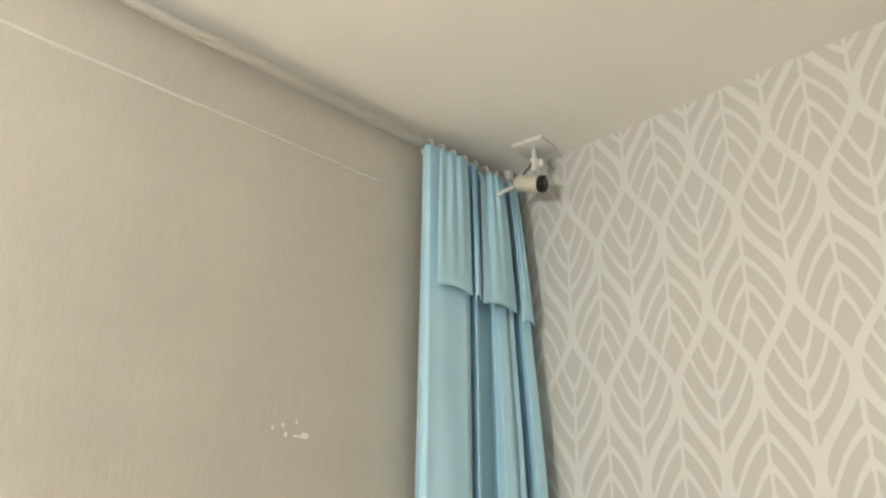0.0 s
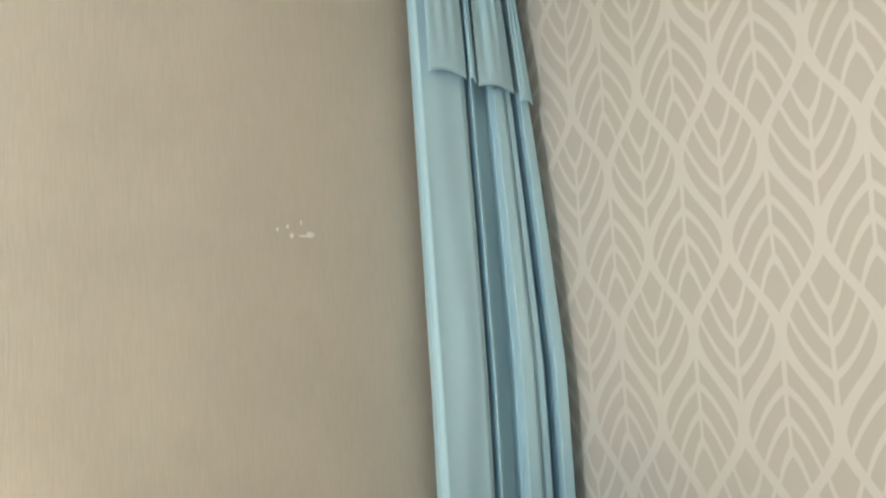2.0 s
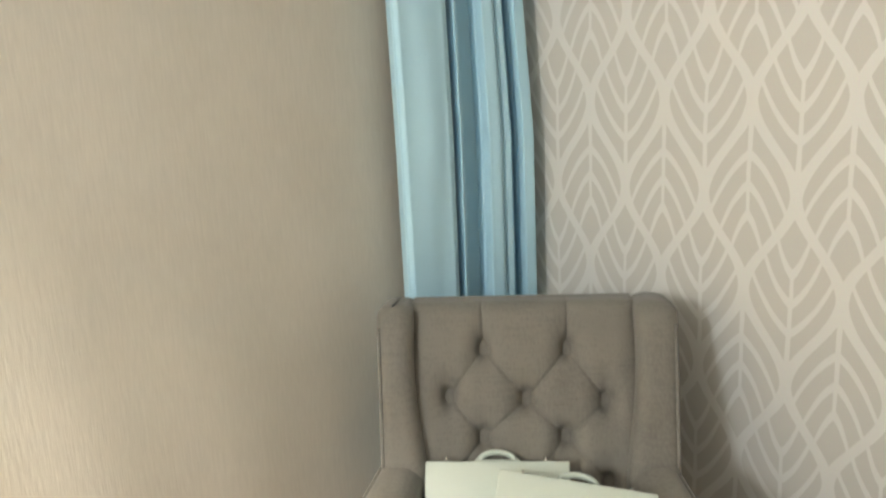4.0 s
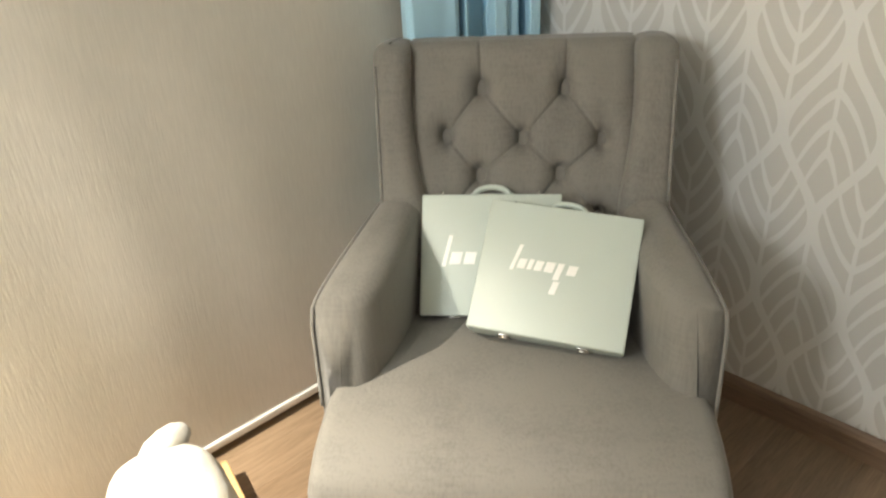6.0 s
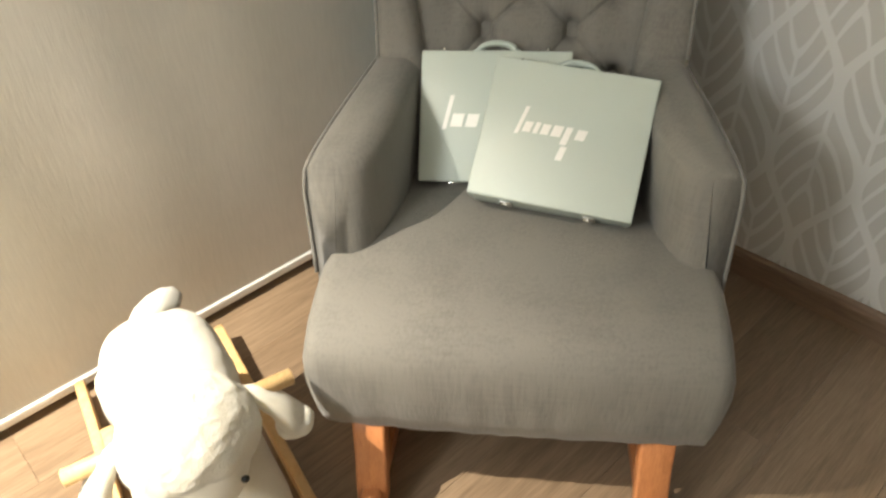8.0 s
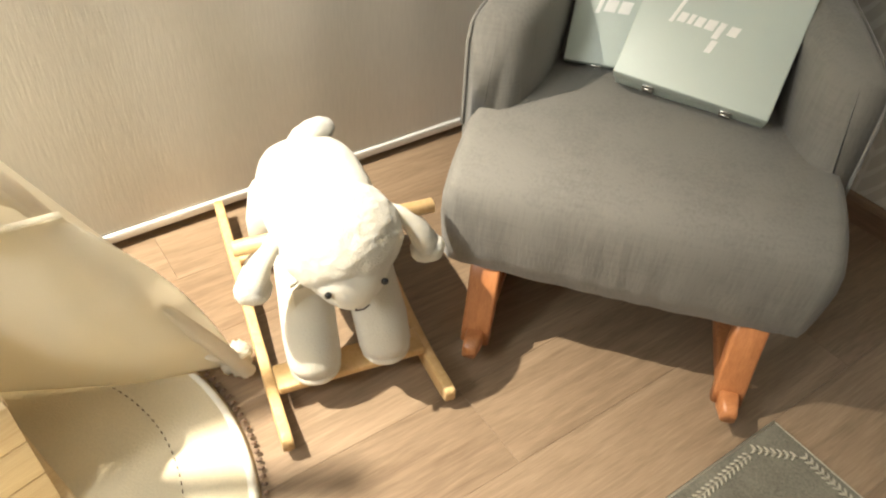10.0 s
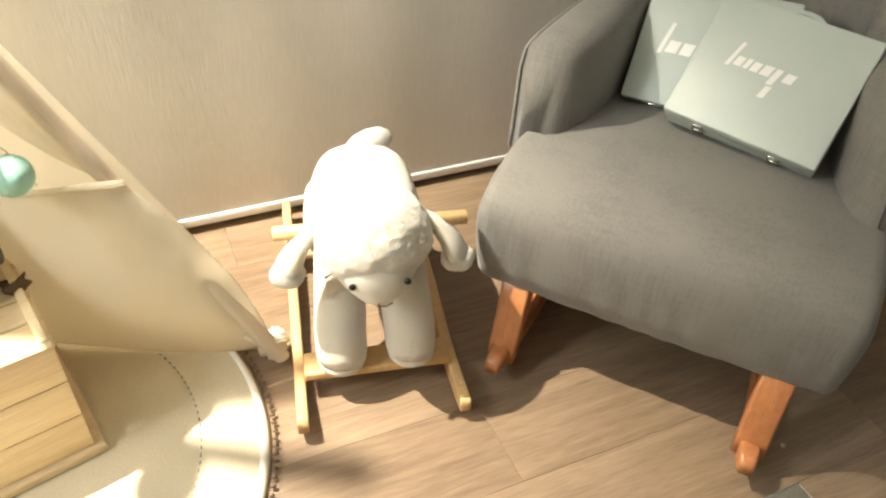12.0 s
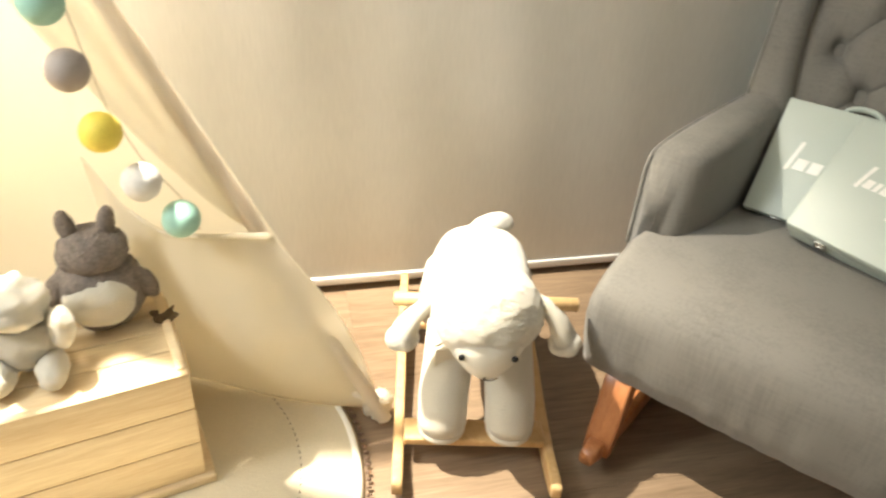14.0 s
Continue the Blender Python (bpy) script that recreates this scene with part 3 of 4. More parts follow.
for i in range(NU + 1):
    s = -1 + 2 * i / NU
    e = max(0.0, (abs(s) - 0.93) / 0.07)
    close = 1 - math.sqrt(max(0.0, 1 - e * e))
    ring = []
    for y, z in PROFILE:
        half = 0.335 + 0.006 * math.sin((z - 0.2) * 11)
        zz = z - (0.010 * s * s if z > 0.4 else 0) - (0.022 * close if z > 0.35 else 0)
        yy = y + (0.018 * close if y < -0.25 else 0) + (0.008 * s * s if y < -0.25 else 0)
        yy += 0.0014 * math.sin(s * 31 + 2 * math.sin(s * 7)) * max(0.0, min(1.0, (0.40 - z) / 0.12)) if y < -0.3 else 0
        ring.append((0.006 + s * half, yy, zz + (0.002 if z > 0.24 else 0.0005) * noise.noise(Vector((s * 5, y * 12, 1)))))
    rings.append(ring)
part("seat", loft(rings), M_LINEN, chair)
for sgn in (-1, 1):
    part("side_panel", box((0.008 + sgn * 0.314 - 0.012, -0.11, 0.21), (0.008 + sgn * 0.314 + 0.012, 0.34, 0.46), 0.01), M_LINEN, chair)
    x = 0.006 + sgn * 0.248
    leg = [[(x + a, y, z) for a, y in rounded(0, y0, 0.029, 0.026 - 0.004 * k, 0.006, 3)]
           for k, (y0, z) in enumerate(((-0.315, 0.235), (-0.335, 0.15), (-0.358, 0.085), (-0.372, 0.045)))]
    part("front_leg", loft(leg), M_LEG, chair, "orange-stained wooden leg")
    leg = [[(x + a, y, z) for a, y in rounded(0, y0, 0.026, 0.022, 0.006, 3)] for y0, z in ((0.30, 0.235), (0.34, 0.12), (0.37, 0.05))]
    part("rear_leg", loft(leg), M_LEG, chair, "orange-stained wooden leg")
    bar = []
    for i in range(25):
        y = 0.52 - 0.95 * i / 24
        z = 0.022 + 0.20 * (y - 0.03) ** 2
        end = 1.0 if 0 < i < 24 else 0.75
        bar.append([(x + a, y, z + b) for a, b in rounded(0, 0, 0.018 * end, 0.021 * end, 0.007, 3)])
    part("rocker", loft(bar), M_LEG, chair, "orange-stained wooden rocker")

# ---- two painted cases on the seat ----
def case(corner, right, up, wide, tall, deep, label, mark):
    """A flat hinged case; corner is its lower front corner."""
    x = Vector(right).normalized()
    y = (Vector(up) - x * Vector(up).dot(x)).normalized()
    z = x.cross(y)
    m = Matrix.Translation(Vector(corner)) @ Matrix((x, y, z)).transposed().to_4x4()
    c = thing("suitcase", m, label, "suitcase", "toy cases on the armchair")
    part("body", box((0.002, 0.002, -deep), (wide - 0.002, tall - 0.002, -deep * 0.5), 0.003), M_CASE, c)
    part("lid", box((0, 0, -deep * 0.5 + 0.0015), (wide, tall, 0), 0.003), M_CASE, c)
    arch = [(wide * 0.5 + 0.036 * math.cos(a), tall + 0.003 + 0.018 * math.sin(a), -deep * 0.5) for a in (math.pi * i / 16 for i in range(17))]
    arch = [(wide * 0.5 + 0.044, tall + 0.003, -deep * 0.5)] + arch + [(wide * 0.5 - 0.044, tall + 0.003, -deep * 0.5)]
    part("handle", join(tube(arch, 0.006, 10, 1.4), box((wide * 0.5 - 0.046, tall - 0.001, -deep * 0.5 - 0.008), (wide * 0.5 + 0.046, tall + 0.006, -deep * 0.5 + 0.008), 0.002)), M_CASE, c, "painted arched handle")
    for k in (0.14, 0.84):
        part("latch", join(box((wide * k - 0.01, tall - 0.001, -deep * 0.62), (wide * k + 0.01, tall + 0.003, -deep * 0.3), 0.001),
                           tube([(wide * k, tall + 0.002, -deep * 0.45), (wide * k, tall + 0.012, -deep * 0.45)], 0.003, 8)), M_METAL, c, "small nickel latch")
    for k in (0.24, 0.75):
        part("hinge", join(box((wide * k - 0.011, -0.003, -deep * 0.75), (wide * k + 0.011, 0.001, -deep * 0.25), 0.001),
                           tube([(wide * k - 0.011, -0.003, -deep * 0.5), (wide * k + 0.011, -0.003, -deep * 0.5)], 0.003, 8)), M_METAL, c, "small nickel hinge")
    if mark:
        bars = bmesh.new()
        for a, b, c0, d in mark:
            b2 = box((wide * a, tall * b, 0.0), (wide * c0, tall * d, 0.0008), 0.0003, 1)
            bars = join(bars, b2)
        for v in bars.verts:
            v.co.x += 0.24 * (v.co.y - tall * 0.5)
        part("lettering", bars, M_SILVER, c, "shiny silver bars of lettering", smooth=False)
    return c


NAME_BARS = [(0.21, 0.50, 0.235, 0.70), (0.25, 0.52, 0.30, 0.595), (0.315, 0.52, 0.345, 0.60), (0.36, 0.52, 0.41, 0.595), (0.425, 0.52, 0.485, 0.60),
             (0.50, 0.47, 0.54, 0.60), (0.515, 0.36, 0.555, 0.46), (0.57, 0.52, 0.63, 0.595)]
case((0.623, -0.756, 0.512), (0.254, 0.142, -0.0185), (-0.084, 0.166, 0.1785), 0.292, 0.258, 0.072,
     "pale mint painted wooden toy case with silver lettering", [(a, b - 0.03, c, d - 0.03) for a, b, c, d in NAME_BARS])
case((0.48, -0.746, 0.467), (0.766, 0.643, 0.004), (-0.413, 0.413, 0.81), 0.287, 0.25, 0.06,
     "pale mint painted wooden toy case leaning on the backrest", [(0.17, 0.40, 0.20, 0.66), (0.22, 0.42, 0.30, 0.52), (0.32, 0.42, 0.40, 0.52)])

# ---- rocking sheep ----
sheep = thing("rocking_sheep", pose(0.497, -1.317, 0, 0, 0, -11.8), "cream plush sheep on a pale wooden rocker", "rocking toy")
for sgn in (-1, 1):
    bar = []
    for i in range(33):
        k = i / 32
        x = -0.42 + 0.70 * k
        z = 0.030 + 0.30 * max(0.0, abs(x + 0.05) - 0.13) ** 2 + 0.012 * math.sin(k * math.pi * 2) * (1 if k > 0.5 else 0.3)
        h = (0.020 + 0.004 * math.sin(k * math.pi)) * (1 if 0 < i < 32 else 0.8)
        bar.append([(x, sgn * 0.155 + a, z + b) for a, b in rounded(0, 0, 0.0105, h, 0.004, 3)])
    part("rocker", loft(bar), M_PINE, sheep)
part("handle_bar", tube([(0.112, -0.174, 0.372), (0.112, -0.172, 0.372), (0.112, 0, 0.372), (0.112, 0.172, 0.372), (0.112, 0.174, 0.372)], [0.010, 0.0135, 0.0135, 0.0135, 0.010], 16), M_PINE, sheep)
part("front_board", box((0.112, -0.145, 0.045), (0.172, 0.145, 0.064), 0.004), M_PINE, sheep)
part("rear_board", box((-0.26, -0.145, 0.045), (-0.20, 0.145, 0.064), 0.004), M_PINE, sheep)
trunk = ball((0, 0, 0), (1, 1, 1), rings=90, sides=110)
for v in trunk.verts:
    d = v.co.copy()
    full = (abs(d.x) ** 2.7 + abs(d.y) ** 2.7 + abs(d.z) ** 2.3) ** (-1 / 2.5)
    v.co = Vector((d.x * 0.164, d.y * 0.105, d.z * 0.102)) * full
    v.co += d * 0.003 * (noise.fractal(v.co * 14, 1.0, 2.0, 3) + 0.25 * noise.noise(v.co * 80))
bmesh.ops.transform(trunk, matrix=pose(-0.062, 0.008, 0.286, 0, -2, 0), verts=trunk.verts)
part("body", trunk, M_PLUSH, sheep)
part("wool_cap", ball((0.128, 0, 0.364), (0.095, 0.106, 0.086), pose(0, 0, 0, 0, 20, 0), 0.0034, 24, 4, 90, 110), M_PLUSH, sheep)
face = ball((0, 0, 0), (0.068, 0.081, 0.080), None, 0.003, 9, 2, 36, 44)
for v in face.verts:
    k = max(0.0, -v.co.z / 0.082)
    v.co.y *= 1 - 0.30 * k
    v.co.x = v.co.x * (1 - 0.15 * k) + 0.022 * k
bmesh.ops.transform(face, matrix=pose(0.155, 0, 0.334, 0, -14, 0), verts=face.verts)
part("face", face, M_FACE, sheep, "smooth cream velour face")
for sgn in (-1, 1):
    part("eye", ball((0.2185, sgn * 0.048, 0.325), (0.0055, 0.0065, 0.0065), rings=10, sides=14), M_EYE, sheep, "black bead eye")
    pts = [(0.112, sgn * 0.088, 0.384), (0.119, sgn * 0.113, 0.372), (0.128, sgn * 0.137, 0.345), (0.137, sgn * 0.153, 0.312), (0.140, sgn * 0.157, 0.294)]
    part("ear", join(tube(pts, [0.015, 0.020, 0.025, 0.031, 0.022], 16, 0.75), ball((0.139, sgn * 0.155, 0.300), (0.027, 0.032, 0.026), None, 0.003, 30, 5)), M_PLUSH, sheep, "floppy plush ear")
    pts = [(0.05, sgn * 0.055, 0.27), (0.09, sgn * 0.062, 0.2), (0.128, sgn * 0.068, 0.14), (0.15, sgn * 0.069, 0.095), (0.153, sgn * 0.069, 0.082)]
    part("front_leg", tube(pts, [0.05, 0.05, 0.051, 0.050, 0.046], 24), M_PLUSH, sheep)
    part("foot", ball((0.152, sgn * 0.069, 0.086), (0.047, 0.048, 0.022), pose(0, 0, 0, 0, 8, 0), 0.001, 20, 2), M_SOLE, sheep, "beige felt foot")
    pts = [(-0.15, sgn * 0.06, 0.26), (-0.2, sgn * 0.068, 0.16), (-0.225, sgn * 0.069, 0.082)]
    part("rear_leg", tube(pts, [0.05, 0.05, 0.047], 20), M_PLUSH, sheep)
part("mouth", join(tube([(0.222, -0.005, 0.292), (0.2225, -0.004, 0.284), (0.2215, -0.004, 0.276)], 0.0016, 6),
                   tube([(0.2215, -0.004, 0.276), (0.219, 0.010, 0.272), (0.214, 0.022, 0.274)], 0.0013, 6)), M_THREAD, sheep, "stitched brown mouth")
part("tail", join(tube([(-0.165, -0.012, 0.352), (-0.175, 0.01, 0.364), (-0.183, 0.035, 0.370), (-0.19, 0.055, 0.369), (-0.194, 0.07, 0.364), (-0.196, 0.078, 0.36)], [0.018, 0.024, 0.0265, 0.027, 0.023, 0.012], 18, 0.8), ball((-0.188, 0.05, 0.37), (0.028, 0.03, 0.02), None, 0.004, 30, 7)), M_PLUSH, sheep)
part("ribbon_tag", join(box((0.118, -0.098, 0.205), (0.121, -0.052, 0.262), 0.001, m=pose(0, 0, 0, 0, 0, 4)), tube([(0.117, -0.09, 0.262), (0.119, -0.075, 0.275), (0.118, -0.06, 0.262)], 0.0025, 6)),
     M_SOLE, sheep, "beige fabric tag at the neck")

# ---- play tent ----
tent = thing("play_tent", pose(0, 0, 0), "cream cotton teepee play tent with a tied-back flap", "play tent")
FOOT = [Vector((0.528, -1.516, 0.02)), Vector((0.54, -3.05, 0.02)), Vector((0.07, -2.95, 0.02)), Vector((0.07, -1.62, 0.02))]
APEX = Vector((0.30, -2.275, 1.50))
for i, f0 in enumerate(FOOT):
    d = (APEX - f0).normalized()
    part("pole", tube([f0.lerp(APEX, 0.0 if i == 0 else 0.93), f0.lerp(APEX, 0.97), APEX + d * 0.25], 0.011, 10), M_PINE, tent, "round wooden tent pole")


def between(a, b, s, t, sag=0.02, push=(0, 0, 0)):
    """A point of the panel between two poles, s across and t up."""
    p = (a.lerp(b, s)).lerp(APEX, t)
    k = math.sin(math.pi * s) * (1 - t)
    p += Vector(push) * k * sag
    p += Vector(push) * 0.006 * k * math.sin(17 * s + 6 * t)
    return p


part("side_panel", sheet(24, 30, lambda s, t: between(FOOT[0], FOOT[3], s, t, 0.03, (0, -1, 0)), 0.0015), M_CANVAS, tent)
part("rear_panel", sheet(30, 30, lambda s, t: between(FOOT[3], FOOT[2], s, t, 0.02, (1, 0, 0)), 0.0015), M_CANVAS, tent)
part("side_panel", sheet(24, 30, lambda s, t: between(FOOT[2], FOOT[1], s, t, 0.02, (0, 1, 0)), 0.0015), M_CANVAS, tent)
TIE = 0.285


def pole_at(t):
    return FOOT[0].lerp(APEX, t)


def sleeve(s, t):
    p = pole_at(t)
    a = 2 * math.pi * s
    r = 0.017 + 0.003 * noise.noise(Vector((s * 4, t * 22, 0)))
    return p + Vector((math.cos(a) * r, math.sin(a) * r * 0.9, 0.3 * math.sin(a) * r))


part("pole_sleeve", sheet(16, 70, sleeve), M_CANVAS, tent)


def upper_flap(s, t):
    """The gathered door cloth along the pole above the tie."""
    k = TIE + (0.97 - TIE) * t
    p = pole_at(k)
    spread = (0.035 + 0.20 * min(1, t * 2.2) ** 0.7) * (1 - t) ** 0.35
    inward = Vector((-0.25, -0.95, 0.02))
    fold = 0.014 * math.sin(s * 13 + t * 3) * min(1, t * 4)
    return p + inward * spread * s + Vector((0.5, 0, 0.1)) * fold + Vector((-0.05, 0, 0)) * s


part("gathered_flap", sheet(30, 40, upper_flap, 0.0015), M_CANVAS, tent)
HEM = [Vector((0.508, -1.532, 0.03)), Vector((0.485, -1.598, 0.024)), Vector((0.445, -1.714, 0.024)), Vector((0.395, -1.824, 0.03)), Vector((0.335, -1.945, 0.035)), Vector((0.30, -2.02, 0.05))]
RIM = [pole_at(TIE) + Vector(d) for d in ((0.012, 0.01, 0.026), (0.02, -0.05, 0.036), (0.0, -0.12, 0.028), (-0.05, -0.2, 0.02), (-0.1, -0.27, 0.07), (-0.14, -0.32, 0.13))]


def along(points, s):
    x = s * (len(points) - 1)
    i = min(int(x), len(points) - 2)
    f1 = x - i
    a, b, c, d = points[max(i - 1, 0)], points[i], points[i + 1], points[min(i + 2, len(points) - 1)]
    return 0.5 * (2 * b + (c - a) * f1 + (2 * a - 5 * b + 4 * c - d) * f1 ** 2 + (3 * b - a - 3 * c + d) * f1 ** 3)


def lower_flap(s, t):
    p = along(HEM, s).lerp(along(RIM, s), t)
    belly = math.sin(math.pi * t) * (0.3 + math.sin(math.pi * min(1, s * 1.1)))
    p += Vector((0.035, 0.012, 0.0)) * belly
    p += Vector((0.010, 0.004, 0)) * math.sin(9 * s - 5 * t) * math.sin(math.pi * t) + Vector((0.004, 0, 0)) * math.sin(23 * s + 9 * t) * t
    p += Vector((0.01, 0.034, 0.012)) * (1 - s) ** 4 * math.sin(math.pi * min(1.0, t * 1.04) ** 0.9) ** 0.7
    p += Vector((0.0025, 0, 0.0015)) * math.sin(23 * t + 7 * s) * (1 - s) ** 3 * math.sin(math.pi * t)
    return p


part("door_flap", sheet(50, 40, lower_flap, 0.0015), M_CANVAS, tent, "tied-back cotton door flap")
part("tie_band", tube([along(RIM, k / 14) + Vector((0.004, 0, 0.003)) for k in range(11)], [0.007] * 8 + [0.006, 0.005, 0.003], 10, 0.6), M_CANVAS, tent, "folded cotton tie band")
knot = ball((0.506, -1.524, 0.040), (0.024, 0.034, 0.027), pose(0, 0, 0, 20, 0, 25), 0.012, 34, 3, 24, 32)
for k in range(3):
    loop = [Vector((0.503 + (0.024 - 0.004 * k) * math.cos(a), -1.528 + 0.026 * math.sin(a) - 0.012 * k, 0.043 + 0.024 * math.cos(a + 0.6 * k) + 0.006 * k)) for a in (2 * math.pi * i / 20 for i in range(21))]
    knot = join(knot, tube(loop, 0.0065, 7))
part("knot", knot, M_CANVAS, tent, "knotted cotton end at the pole foot")

# round mat in the tent
mat_thing = thing("floor_mat", pose(0.62, -2.10, 0), "round cream padded floor mat edged with small pompoms", "floor mat")
MR = 0.525
rings = []
for r, z in ((0.0005, 0.018), (0.15, 0.02), (0.28, 0.019), (0.395, 0.0205), (0.40, 0.0185), (0.405, 0.0205), (0.47, 0.018), (MR - 0.01, 0.012), (MR, 0.004), (MR - 0.02, 0.002)):
    rings.append([(r * math.cos(a), r * math.sin(a), z + 0.003 * noise.noise(Vector((r * 7 * math.cos(a), r * 7 * math.sin(a), 2)))) for a in (2 * math.pi * i / 160 for i in range(160))])
part("padding", loft(rings), M_MAT, mat_thing)
rings = [[((MR - 0.012 + dr) * math.cos(a), (MR - 0.012 + dr) * math.sin(a), z) for a in (2 * math.pi * i / 160 for i in range(160))] for dr, z in ((-0.008, 0.012), (-0.006, 0.0195), (0.004, 0.0185), (0.008, 0.008))]
part("edging", loft(rings, cap=False), M_TRIM, mat_thing, "white woven edging")
vs, fs, vs2, fs2 = [], [], [], []


def add_blob(verts, faces, mid, r1, r2, r3, turn):
    b0 = len(verts)
    ring = ((0, 0, -1), (1, 0, 0), (0.7, 0.7, 0), (0, 1, 0), (-0.7, 0.7, 0), (-1, 0, 0), (-0.7, -0.7, 0), (0, -1, 0), (0.7, -0.7, 0), (0, 0, 1))
    c, s = math.cos(turn), math.sin(turn)
    for x, y, z in ring:
        x, y, z = x * r1, y * r2, z * r3
        verts.append((mid[0] + x * c - y * s, mid[1] + x * s + y * c, mid[2] + z))
    for i in range(8):
        j = (i + 1) % 8
        faces.append((b0, b0 + 1 + j, b0 + 1 + i))
        faces.append((b0 + 9, b0 + 1 + i, b0 + 1 + j))


for i in range(190):
    a = 2 * math.pi * (i % 150) / 150
    add_blob(vs, fs, (0.40 * math.cos(a), 0.40 * math.sin(a), 0.0195), 0.0012, 0.005, 0.0012, a)
    a = 2 * math.pi * i / 190 + 0.004 * math.sin(i * 7)
    add_blob(vs2, fs2, ((MR + 0.008) * math.cos(a), (MR + 0.008) * math.sin(a), 0.0105), 0.0065, 0.0048, 0.006, a)


def raw(name, verts, faces, material, parent, label="", kind=""):
    me = bpy.data.meshes.new(name)
    me.from_pydata(verts, [], faces)
    me.materials.append(material)
    me.shade_smooth()
    ob = new(name, me)
    ob.parent = parent
    return tagged(ob, label, kind=kind)


raw("stitching", vs, fs, M_BEAD, mat_thing, "brown stitched line", "stuff")
raw("pompom_trim", vs2, fs2, M_BEAD, mat_thing, "row of small brown pompoms", "stuff")

# string of cotton balls along the tent opening
lights = thing("string_light", pose(0, 0, 0), "string of cotton balls in mint, grey, yellow and white", "string light")
BALLS = [((0.50, -2.055, 0.985), (0.80, 0.76, 0.66), "white cotton ball"), ((0.50, -2.016, 0.895), (0.34, 0.58, 0.48), "mint green cotton ball"),
         ((0.50, -2.000, 0.796), (0.36, 0.31, 0.28), "warm grey cotton ball"), ((0.50, -1.972, 0.695), (0.82, 0.66, 0.10), "yellow cotton ball"),
         ((0.50, -1.925, 0.605), (0.72, 0.70, 0.66), "white cotton ball"), ((0.50, -1.872, 0.530), (0.34, 0.58, 0.48), "mint green cotton ball")]
for i, (at, col, lab) in enumerate(BALLS):
    mm = surface("cotton_" + lab.split()[0], col, 0.6, 0.06, 30, 260, 0.35)
    part("cotton_ball", ball(at, (0.0325, 0.0325, 0.0325), None, 0.001, 40, i), mm, lights, lab)
wire = [(0.47, -2.1, 1.15)] + [(a[0] - 0.012, a[1] + 0.012 + 0.01 * math.sin(i), a[2] + 0.036) for i, (a, _, _) in enumerate(BALLS)] + [(0.49, -1.845, 0.50)]
part("cable", tube(wire, 0.0012, 6), M_SOLE, lights, "thin pale cable")

# ---- wooden crate with toys ----
crate = thing("wooden_crate", pose(0.634, -1.880, 0.02, 0, 0, -75.5), "pale pine crate with knots, standing on the mat", "crate")
# local x runs along the front, y towards the front's outside
CW, CD, CH = 0.62, 0.29, 0.278
for k in range(3):
    z0 = 0.02 + k * 0.086
    part("plank", box((0, -0.016, z0), (CW, 0, z0 + 0.0842), 0.002), M_CRATE, crate)
    part("plank", box((0, -CD, z0), (CW, -CD + 0.016, z0 + 0.0842), 0.002), M_CRATE, crate)
for xx in (0.002, CW - 0.018):
    part("end_board", box((xx, -CD + 0.017, 0.02), (xx + 0.016, -0.017, CH), 0.002), M_CRATE, crate)
part("base_board", box((-0.018, -CD - 0.01, 0.0), (CW + 0.018, 0.012, 0.0195), 0.005), M_CRATE, crate)
for k in range(4):
    part("lid_board", box((-0.004, -0.017 - (k + 1) * 0.064, CH - 0.024), (CW + 0.004, -0.019 - k * 0.064, CH - 0.008), 0.003), M_CRATE, crate)

toy = part("plush_animal", join(ball((0, 0, 0.078), (0.07, 0.078, 0.085), None, 0.006, 26, 1), ball((0, 0, 0.160), (0.055, 0.062, 0.048), None, 0.005, 26, 2),
           ball((0, -0.032, 0.212), (0.014, 0.016, 0.034), pose(0, 0, 0, 10), 0.002, 30, 3), ball((0, 0.032, 0.212), (0.014, 0.016, 0.034), pose(0, 0, 0, -10), 0.002, 30, 4),
           ball((0.012, -0.074, 0.09), (0.02, 0.02, 0.042), pose(0, 0, 0, -30), 0.003, 30, 5), ball((0.012, 0.074, 0.085), (0.02, 0.02, 0.042), pose(0, 0, 0, 30), 0.003, 30, 6)), M_GREYTOY)
toy.matrix_world = pose(0.447, -2.038, 0.287, 0, 0, 8)
tagged(toy, "grey crocheted plush animal with a cream belly, sitting on the crate", "plush toy")
part("belly", ball((0.034, 0.0, 0.075), (0.046, 0.062, 0.056), None, 0.003, 30, 8), M_PLUSH, toy, "cream fluffy belly")
toy = part("plush_animal", join(ball((0, 0, 0.07), (0.05, 0.06, 0.065), None, 0.011, 34, 1), ball((0.02, 0.0, 0.15), (0.048, 0.055, 0.045), None, 0.011, 34, 2),
           ball((0.05, -0.04, 0.03), (0.045, 0.026, 0.028), None, 0.005, 30, 3), ball((0.05, 0.04, 0.03), (0.045, 0.026, 0.028), None, 0.005, 30, 4),
           ball((0.03, 0.065, 0.10), (0.03, 0.02, 0.04), None, 0.004, 30, 5), ball((0.03, -0.065, 0.10), (0.03, 0.02, 0.04), None, 0.004, 30, 6)), M_PLUSH)
toy.matrix_world = pose(0.565, -2.14, 0.289, 0, 0, 4)
tagged(toy, "white fluffy plush animal sitting on the crate", "plush toy")
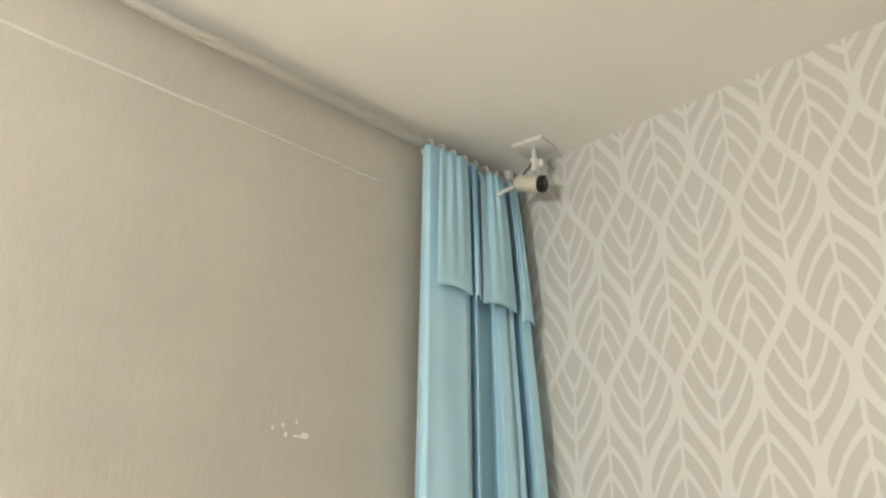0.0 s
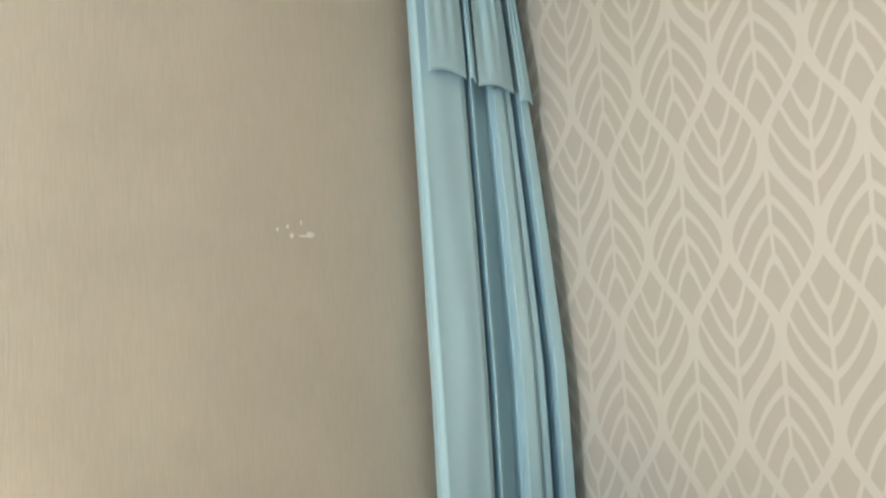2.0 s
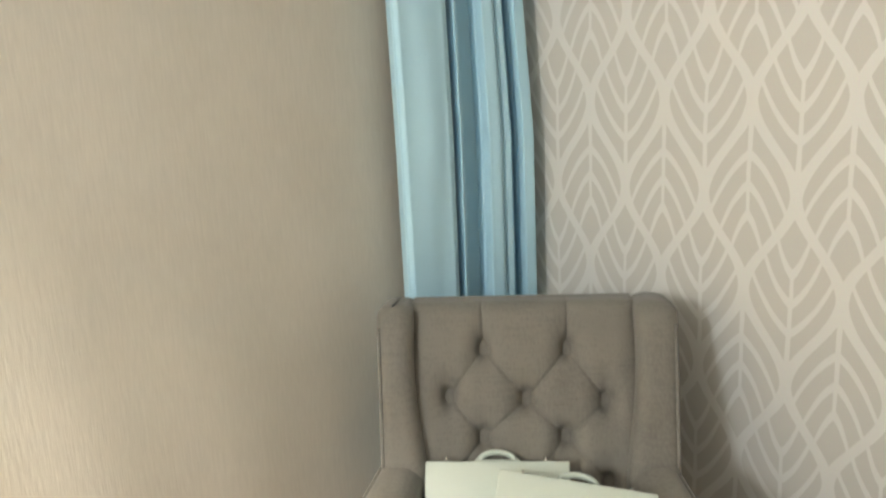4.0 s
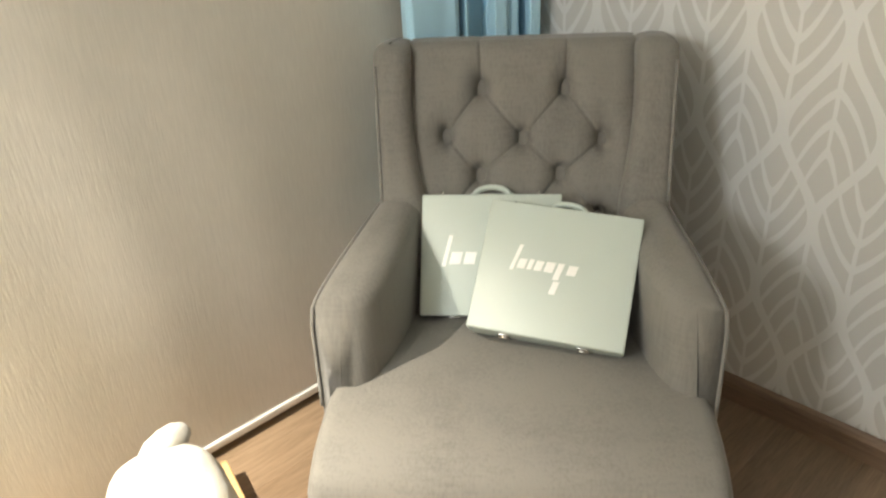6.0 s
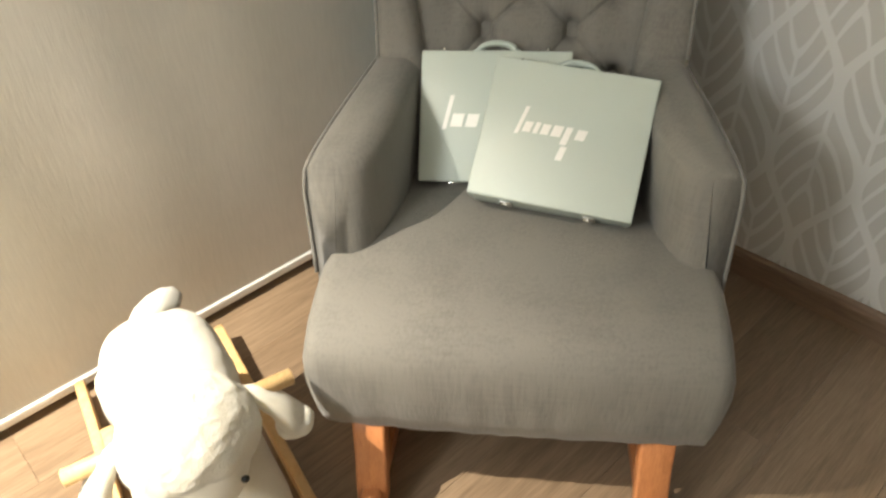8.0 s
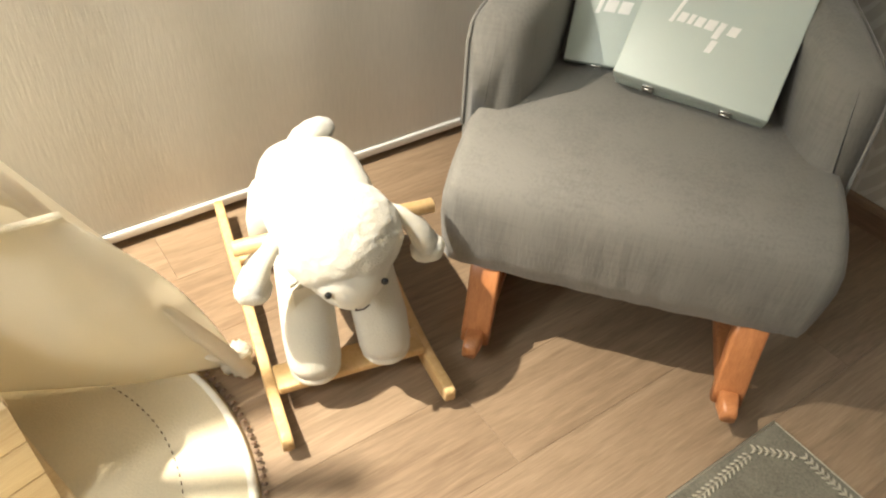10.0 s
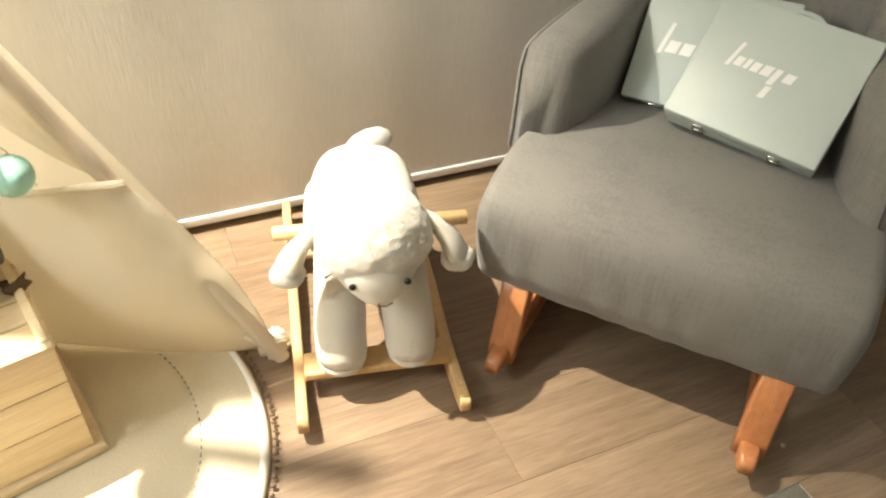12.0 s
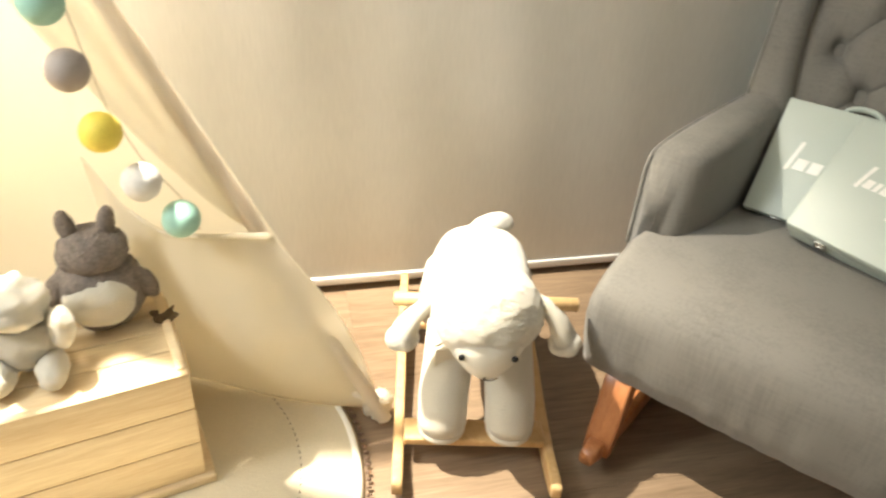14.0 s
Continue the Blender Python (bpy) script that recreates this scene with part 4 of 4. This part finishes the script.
leafy = sheet(14, 12, lambda s, t: Vector(((t - 0.5) * 0.05, (s - 0.5) * 0.05 * (0.72 + 0.28 * abs(math.sin(t * 5.2))), 0.012 * math.sin(2.6 * t) + 0.016 * abs(s - 0.5) + 0.004 * math.sin(9 * t + 5 * s))), 0.003)
lf = part("felt_leaf", join(leafy, tube([(-0.025, 0, 0.003), (-0.012, 0, 0.006), (0, 0.0, 0.005)], 0.0022, 6)), M_LEAF)
lf.matrix_world = pose(0.462, -1.935, 0.291, 0, 0, 20) @ Matrix.Scale(0.9, 4)
tagged(lf, "dark brown felt leaf lying at the crate's edge", "leaf")

# ---- woven rug ----
rug = thing("rug", pose(1.166, -0.708, 0), "grey woven rug with cream arrow-stitch lines", "rug")
rings = [[(x, y, z) for x, y in rounded(0.6, -0.9, 0.6 - d, 0.9 - d, 0.004)] for z, d in ((0.0005, 0), (0.007, 0), (0.0095, 0.003))]
part("weave", loft(rings), M_RUG, rug, smooth=False)
part("binding", join(tube([(0.004, -0.004, 0.008), (0.004, -1.796, 0.008)], 0.0025, 6), tube([(0.004, -0.004, 0.008), (1.196, -0.004, 0.008)], 0.0025, 6)), M_RUGLINE, rug, "pale bound edge")
vs, fs = [], []


def chevrons(a, b, step=0.012, arm=0.0125):
    a, b = Vector(a), Vector(b)
    d = (b - a).normalized()
    n2 = Vector((-d.y, d.x))
    ang = math.atan2(d.y, d.x)
    for i in range(int((b - a).length / step)):
        p = a + d * (i * step)
        for sgn in (-1, 1):
            q = p + n2 * sgn * arm * 0.42 - d * arm * 0.25
            add_blob(vs, fs, (q.x, q.y, 0.011), arm * 0.62, 0.0028, 0.0025, ang - sgn * 0.7)
        add_blob(vs, fs, (p.x, p.y, 0.0105), step * 0.6, 0.002, 0.002, ang)


for ox in (0.0, 0.36, 0.72):
    for oy in (0.0, -0.4, -0.8, -1.2):
        hexa = [(0.024 + ox, -0.088 + oy), (0.088 + ox, -0.022 + oy), (0.28 + ox, -0.03 + oy), (0.36 + ox, -0.125 + oy), (0.36 + ox, -0.3 + oy), (0.28 + ox, -0.39 + oy), (0.125 + ox, -0.39 + oy), (0.035 + ox, -0.3 + oy)]
        for p, q in zip(hexa, hexa[1:] + hexa[:1]):
            chevrons(p, q)
raw("arrow_stitching", vs, fs, M_RUGLINE, rug, "cream arrow-stitch lines", "stuff")

# ---- floor planks ----
PW, PL = 0.194, 1.28
plank_mesh = {}


def plank(x, y0, y1, w):
    key = (round(y1 - y0, 3), round(w, 3))
    if key not in plank_mesh:
        bm = box((0, 0, -0.012), (w - 0.0004, y1 - y0 - 0.0004, 0.0), 0.0005, 1)
        me = bpy.data.meshes.new("plank")
        bm.to_mesh(me)
        bm.free()
        me.materials.append(M_FLOOR)
        plank_mesh[key] = me
    ob = new("plank", plank_mesh[key])
    ob.location = (x, y0, 0)
    ob.parent = floor


col = 0
x = 0.0
while x < ROOM_X - 0.01:
    w = min(PW, ROOM_X - x)
    y = ROOM_Y - (0.43 * col % 1.0) * PL
    while y < -0.001:
        lo, hi = max(y, ROOM_Y), min(y + PL, 0.0)
        if hi - lo > 0.02:
            plank(x, lo, hi, w)
        y += PL
    x += PW
    col += 1
